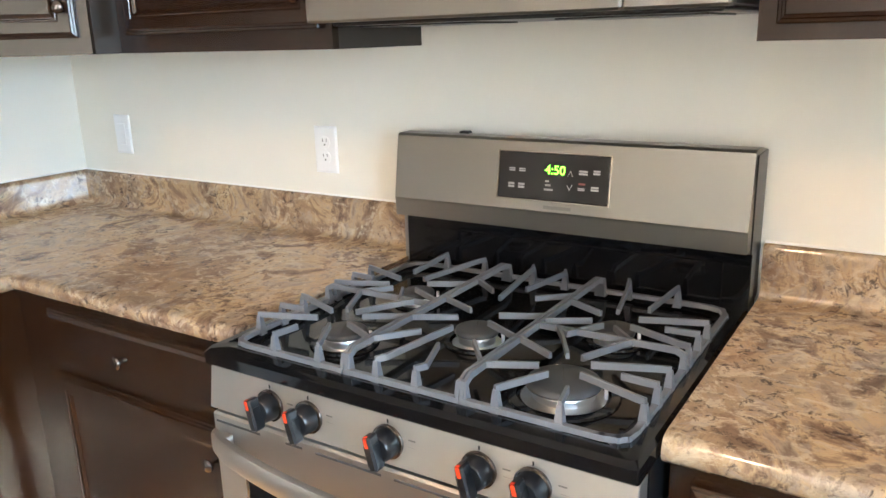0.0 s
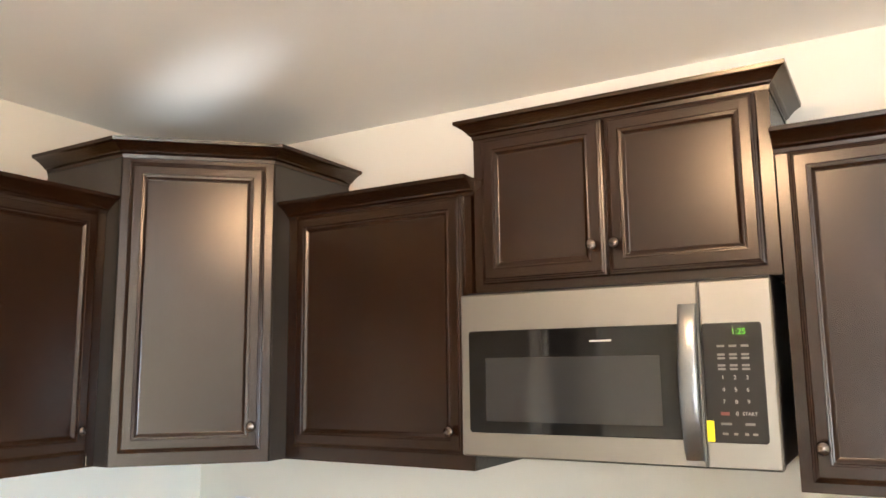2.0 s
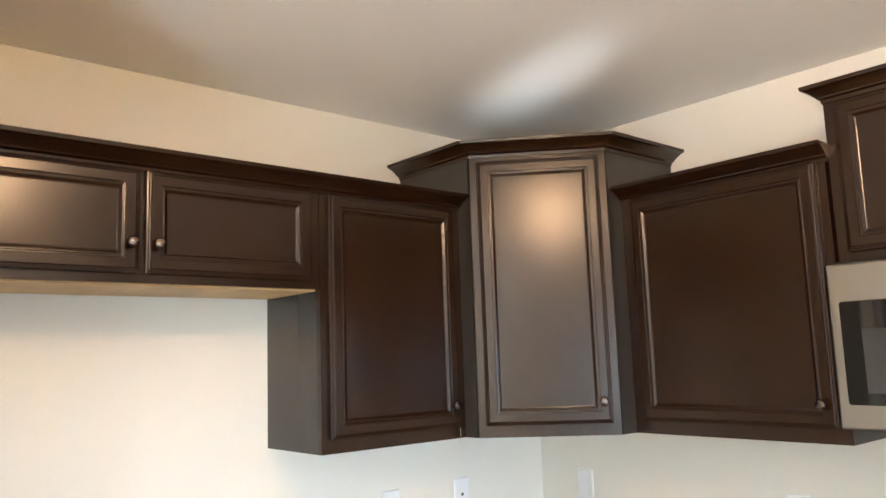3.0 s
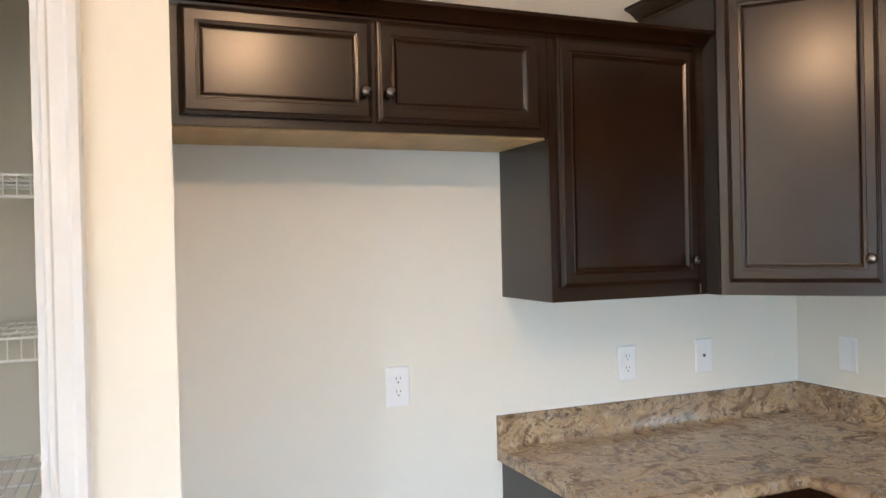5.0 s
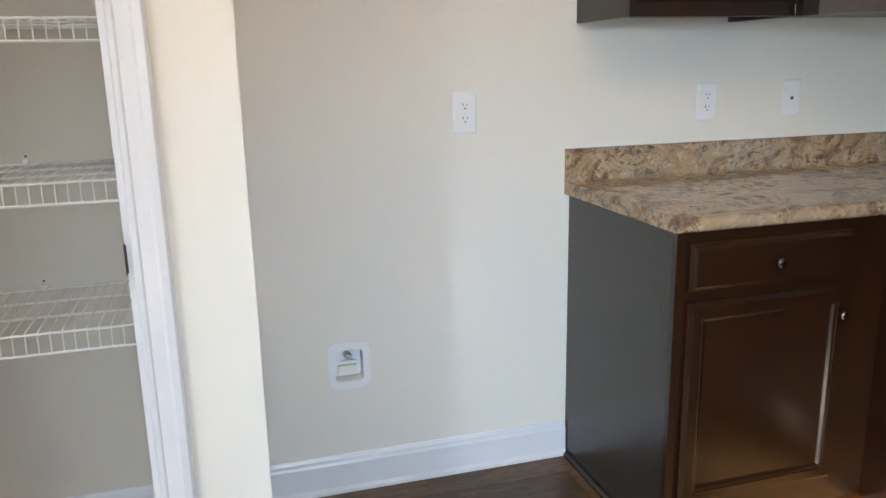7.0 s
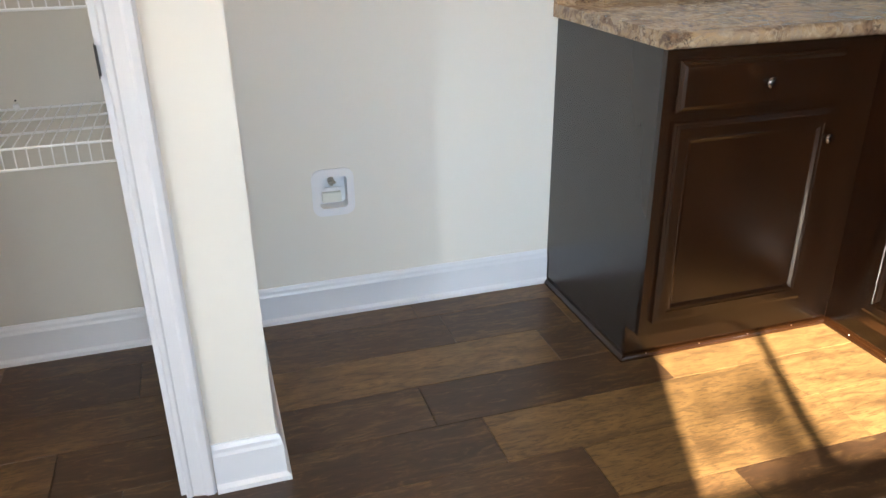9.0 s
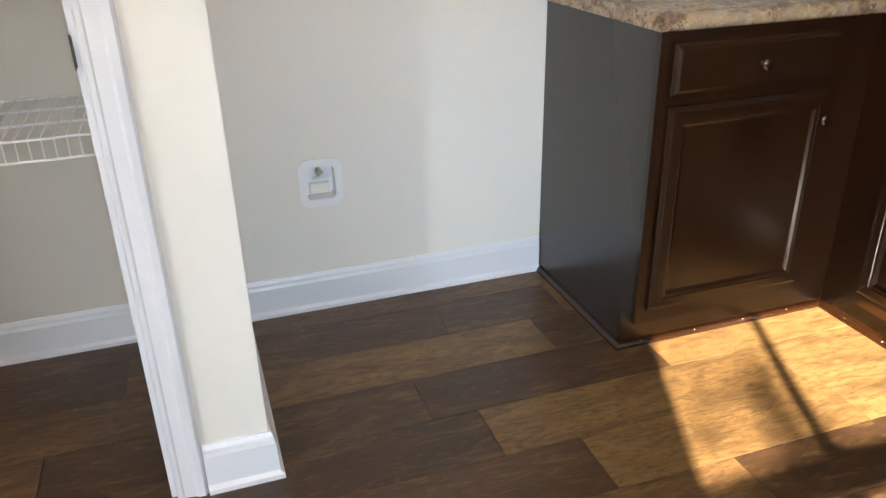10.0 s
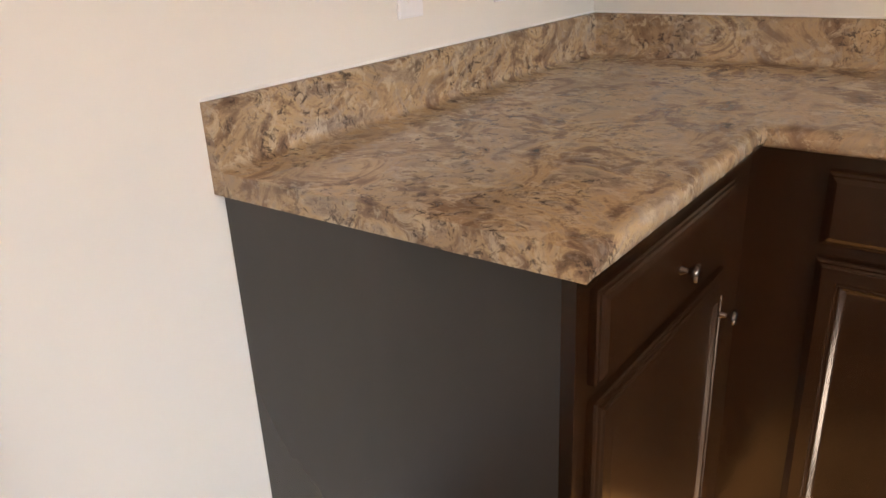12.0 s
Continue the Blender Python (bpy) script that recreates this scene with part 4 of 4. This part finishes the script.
valve_box = thing("water_valve_box", pose(0, BOX_Y, BOX_Z, 0, 0, WEST), "white recessed refrigerator water valve box low on the alcove wall", "valve box")
bm = bmesh.new()
o_loop, i_loop = [], []
for hw, hh, c, loop in ((0.065, 0.075, 0.029, o_loop), (0.043, 0.051, 0.014, i_loop)):
    for cx, cz, a0 in ((hw - c, hh - c, 0), (-hw + c, hh - c, 90), (-hw + c, -hh + c, 180), (hw - c, -hh + c, 270)):
        for s in range(5):
            a = radians(a0 + 22.5 * s)
            loop.append((cx + c * math.cos(a), cz + c * math.sin(a)))
fronts = [[bm.verts.new((x, y, z)) for x, z in lp] for lp, y in ((o_loop, -0.0004), (o_loop, -0.005), (i_loop, -0.006), (i_loop, 0.045))]
for p, q in zip(fronts, fronts[1:]):
    for i in range(20):
        bm.faces.new((p[i], p[(i + 1) % 20], q[(i + 1) % 20], q[i]))
bm.faces.new(fronts[-1])
part("housing", bm, PLASTIC, valve_box)
bm = bmesh.new()
turned(bm, [(0, 0), (0.010, 0), (0.010, 0.014), (0.006, 0.016), (0.006, 0.028), (0, 0.028)], pose(0.0, 0.040, 0.026, 90), 16)
rod(bm, (0, 0.022, 0.050), (0, 0.022, 0.014), 0.005, 10)
box(bm, -0.012, 0.012, 0.010, 0.016, 0.022, 0.030, 0.002)
part("valve", bm, BRASS, valve_box, "small metal quarter-turn valve")
part("tag", boxes((-0.024, 0.026, 0.006, 0.009, 0.002, 0.013, 0.001)), PLASTIC, valve_box)
part("stub_plate", boxes((-0.030, 0.030, 0.030, 0.044, -0.045, -0.012, 0.002)), BOARD, valve_box, "pale card scrap in the box")

# ---- pantry wire shelves ----


def wire_shelf(z):
    y0, y1, d = -2.392, -3.630, 0.405
    s = thing("wire_shelf", pose(0, y0, z), "white vinyl-coated wire shelf fixed to the pantry wall", "shelf", "pantry shelves")
    ln = y1 - y0
    b = bmesh.new()
    n = int(abs(ln) / 0.0254)
    for i in range(n):
        y = -0.012 - i * 0.0254
        rod(b, (0.008, y, 0.002), (d, y, 0.002), 0.0016, 5)
        rod(b, (d, y, 0.002), (d + 0.004, y, -0.047), 0.0016, 5)
    tagged(part("wire_deck", b, WIRE, s, "close-set thin white wires"), kind="stuff")
    for x, zz in ((0.010, -0.001), (0.135, -0.0022), (0.270, -0.0022), (d, -0.001), (d + 0.004, -0.047)):
        b = bmesh.new()
        rod(b, (x, 0, zz), (x, ln, zz), 0.0032, 8)
        part("rod", b, WIRE, s)
    for y in (-0.40, -0.85):
        part("wall_clip", boxes((0.0, 0.012, y - 0.007, y + 0.007, -0.006, 0.012, 0.002)), PLASTIC, s)
        b = bmesh.new()
        turned(b, [(0, 0), (0.003, 0), (0.003, 0.002), (0, 0.002)], pose(0.0005, y, 0.020, 0, 90, 0), 8)
        part("screw", b, SLOT, s)
    return s


for z in (0.745, 1.079, 1.418, 1.757):
    wire_shelf(z)

# ---- ceiling lamp ----
lamp = thing("ceiling_light", pose(1.95, -1.86, CEIL), "round flush ceiling lamp with warm white glass", "ceiling light")
bm = bmesh.new()
turned(bm, [(0, -0.0005), (0.080, -0.0005), (0.080, -0.014), (0.070, -0.020), (0, -0.020)], None, 32)
part("base", bm, NICKEL, lamp)
bm = bmesh.new()
turned(bm, [(0.058, -0.021), (0.070, -0.040), (0.074, -0.065), (0.067, -0.092), (0.046, -0.112), (0.022, -0.120), (0, -0.122)], None, 32)
part("shade", bm, LAMP_GLASS, lamp, "glowing warm white glass bowl")

# ---- the tree outside that dapples the sunlight ----
LEAF = mat("tree_leaf", (0.06, 0.11, 0.03), 0.5)
BARK = mat("tree_bark", (0.10, 0.075, 0.055), 0.8)
tree = thing("tree", pose(9.4, -4.35, -0.15), "small green garden tree outside the kitchen window", "tree")
bm = bmesh.new()
turned(bm, [(0, 0), (0.10, 0), (0.08, 0.8), (0.065, 2.2), (0.04, 3.2), (0.015, 4.2), (0, 4.3)], None, 10)
part("trunk", bm, BARK, tree)
leaf_rng = random.Random(21)
crown_bm = bmesh.new()
sprays = [((0, 0, 4.15), Vector(tip), n, spread) for tip, n, spread in (((0.1, -0.18, 4.86), 15, 0.050), ((0.0, -0.13, 4.75), 12, 0.045), ((-0.1, -0.31, 4.79), 10, 0.045), ((0.05, -0.04, 4.69), 7, 0.035))]
for n in range(24):
    a, h, reach = leaf_rng.uniform(0, 6.28), leaf_rng.uniform(1.9, 3.7), leaf_rng.uniform(0.35, 1.2)
    sprays.append(((0, 0, h), Vector((reach * math.cos(a), reach * math.sin(a), h + reach * 0.30)), 34, 0.12))
for root, tip, count, spread in sprays:
    bm = bmesh.new()
    rod(bm, root, tip, 0.008, 6)
    part("limb", bm, BARK, tree)
    for _ in range(count):
        c = tip + Vector((leaf_rng.gauss(0, spread), leaf_rng.gauss(0, spread), leaf_rng.gauss(0, spread * 0.8)))
        m_ = Matrix.Translation(c) @ Euler([leaf_rng.uniform(0, 6.28) for _ in range(3)]).to_matrix().to_4x4()
        crown_bm.faces.new([crown_bm.verts.new(m_ @ Vector(p)) for p in ((-0.05, 0, 0), (-0.015, -0.025, 0.006), (0.05, 0, 0), (-0.015, 0.025, 0.006))])
tagged(part("crown", crown_bm, LEAF, tree, "open crown of small green leaves"), kind="stuff")
structure("ground", boxes((-80, 80, -80, 80, -0.25, -0.15)), mat("lawn", (0.10, 0.12, 0.05), 0.9), "dry green lawn outside the house", "ground")

# ---- floor planks ----
PW, GAP = 0.186, 0.0017
mesh_cache = {}
rng = random.Random(7)


def plank(x, y0, y1, shade):
    """One plank from y0 down to y1, its pieces sharing a mesh by length and shade."""
    n = round(y0 - y1, 3)
    key = (n, shade.name)
    if key not in mesh_cache:
        b = bmesh.new()
        box(b, GAP / 2, PW - GAP / 2, -n + GAP / 2, -GAP / 2, -0.004, 0.0, 0.0006)
        mesh_cache[key] = finish("plank", b, shade)
    p = new("plank", mesh_cache[key])
    p.parent = floor
    p.matrix_basis = pose(x, y0, 0)


JOINTS = {1: (-0.42, -1.30, -1.69, -2.60), 2: (-0.52, -1.43, -2.30), 3: (-0.56, -1.17, -1.865, -2.78), 4: (-0.88, -1.744, -2.62), 5: (-0.845, -1.55, -2.42), 6: (-1.25, -2.05)}
GOLDEN = {(1, -1.30), (2, -2.30), (4, -1.744), (5, -0.845), (3, -1.17), (4, -0.88), (5, -1.55)}
DUSKY = {(1, -1.69), (2, -1.43), (4, -2.62), (3, -1.865)}
row, x = 0, -0.064
while x < XR:
    ends = list(JOINTS.get(row, ()))
    y = 0.06
    while y > YS:
        y1 = ends.pop(0) if ends else max(round(y - rng.choice((0.61, 0.91, 1.22)), 2), YS)
        if x < 0.5:
            y1 = max(y1, -3.74)
        if x > 0.5 or y > -3.73:
            pick = rng.random()
            plank(x, y, y1, PLANK_GOLD if (row, y1) in GOLDEN or pick > 0.85 else PLANK_DARK if (row, y1) in DUSKY or pick < 0.4 else PLANK_MID)
        y = y1 if y1 > -3.74 or x > 0.5 else YS
    x, row = x + PW, row + 1
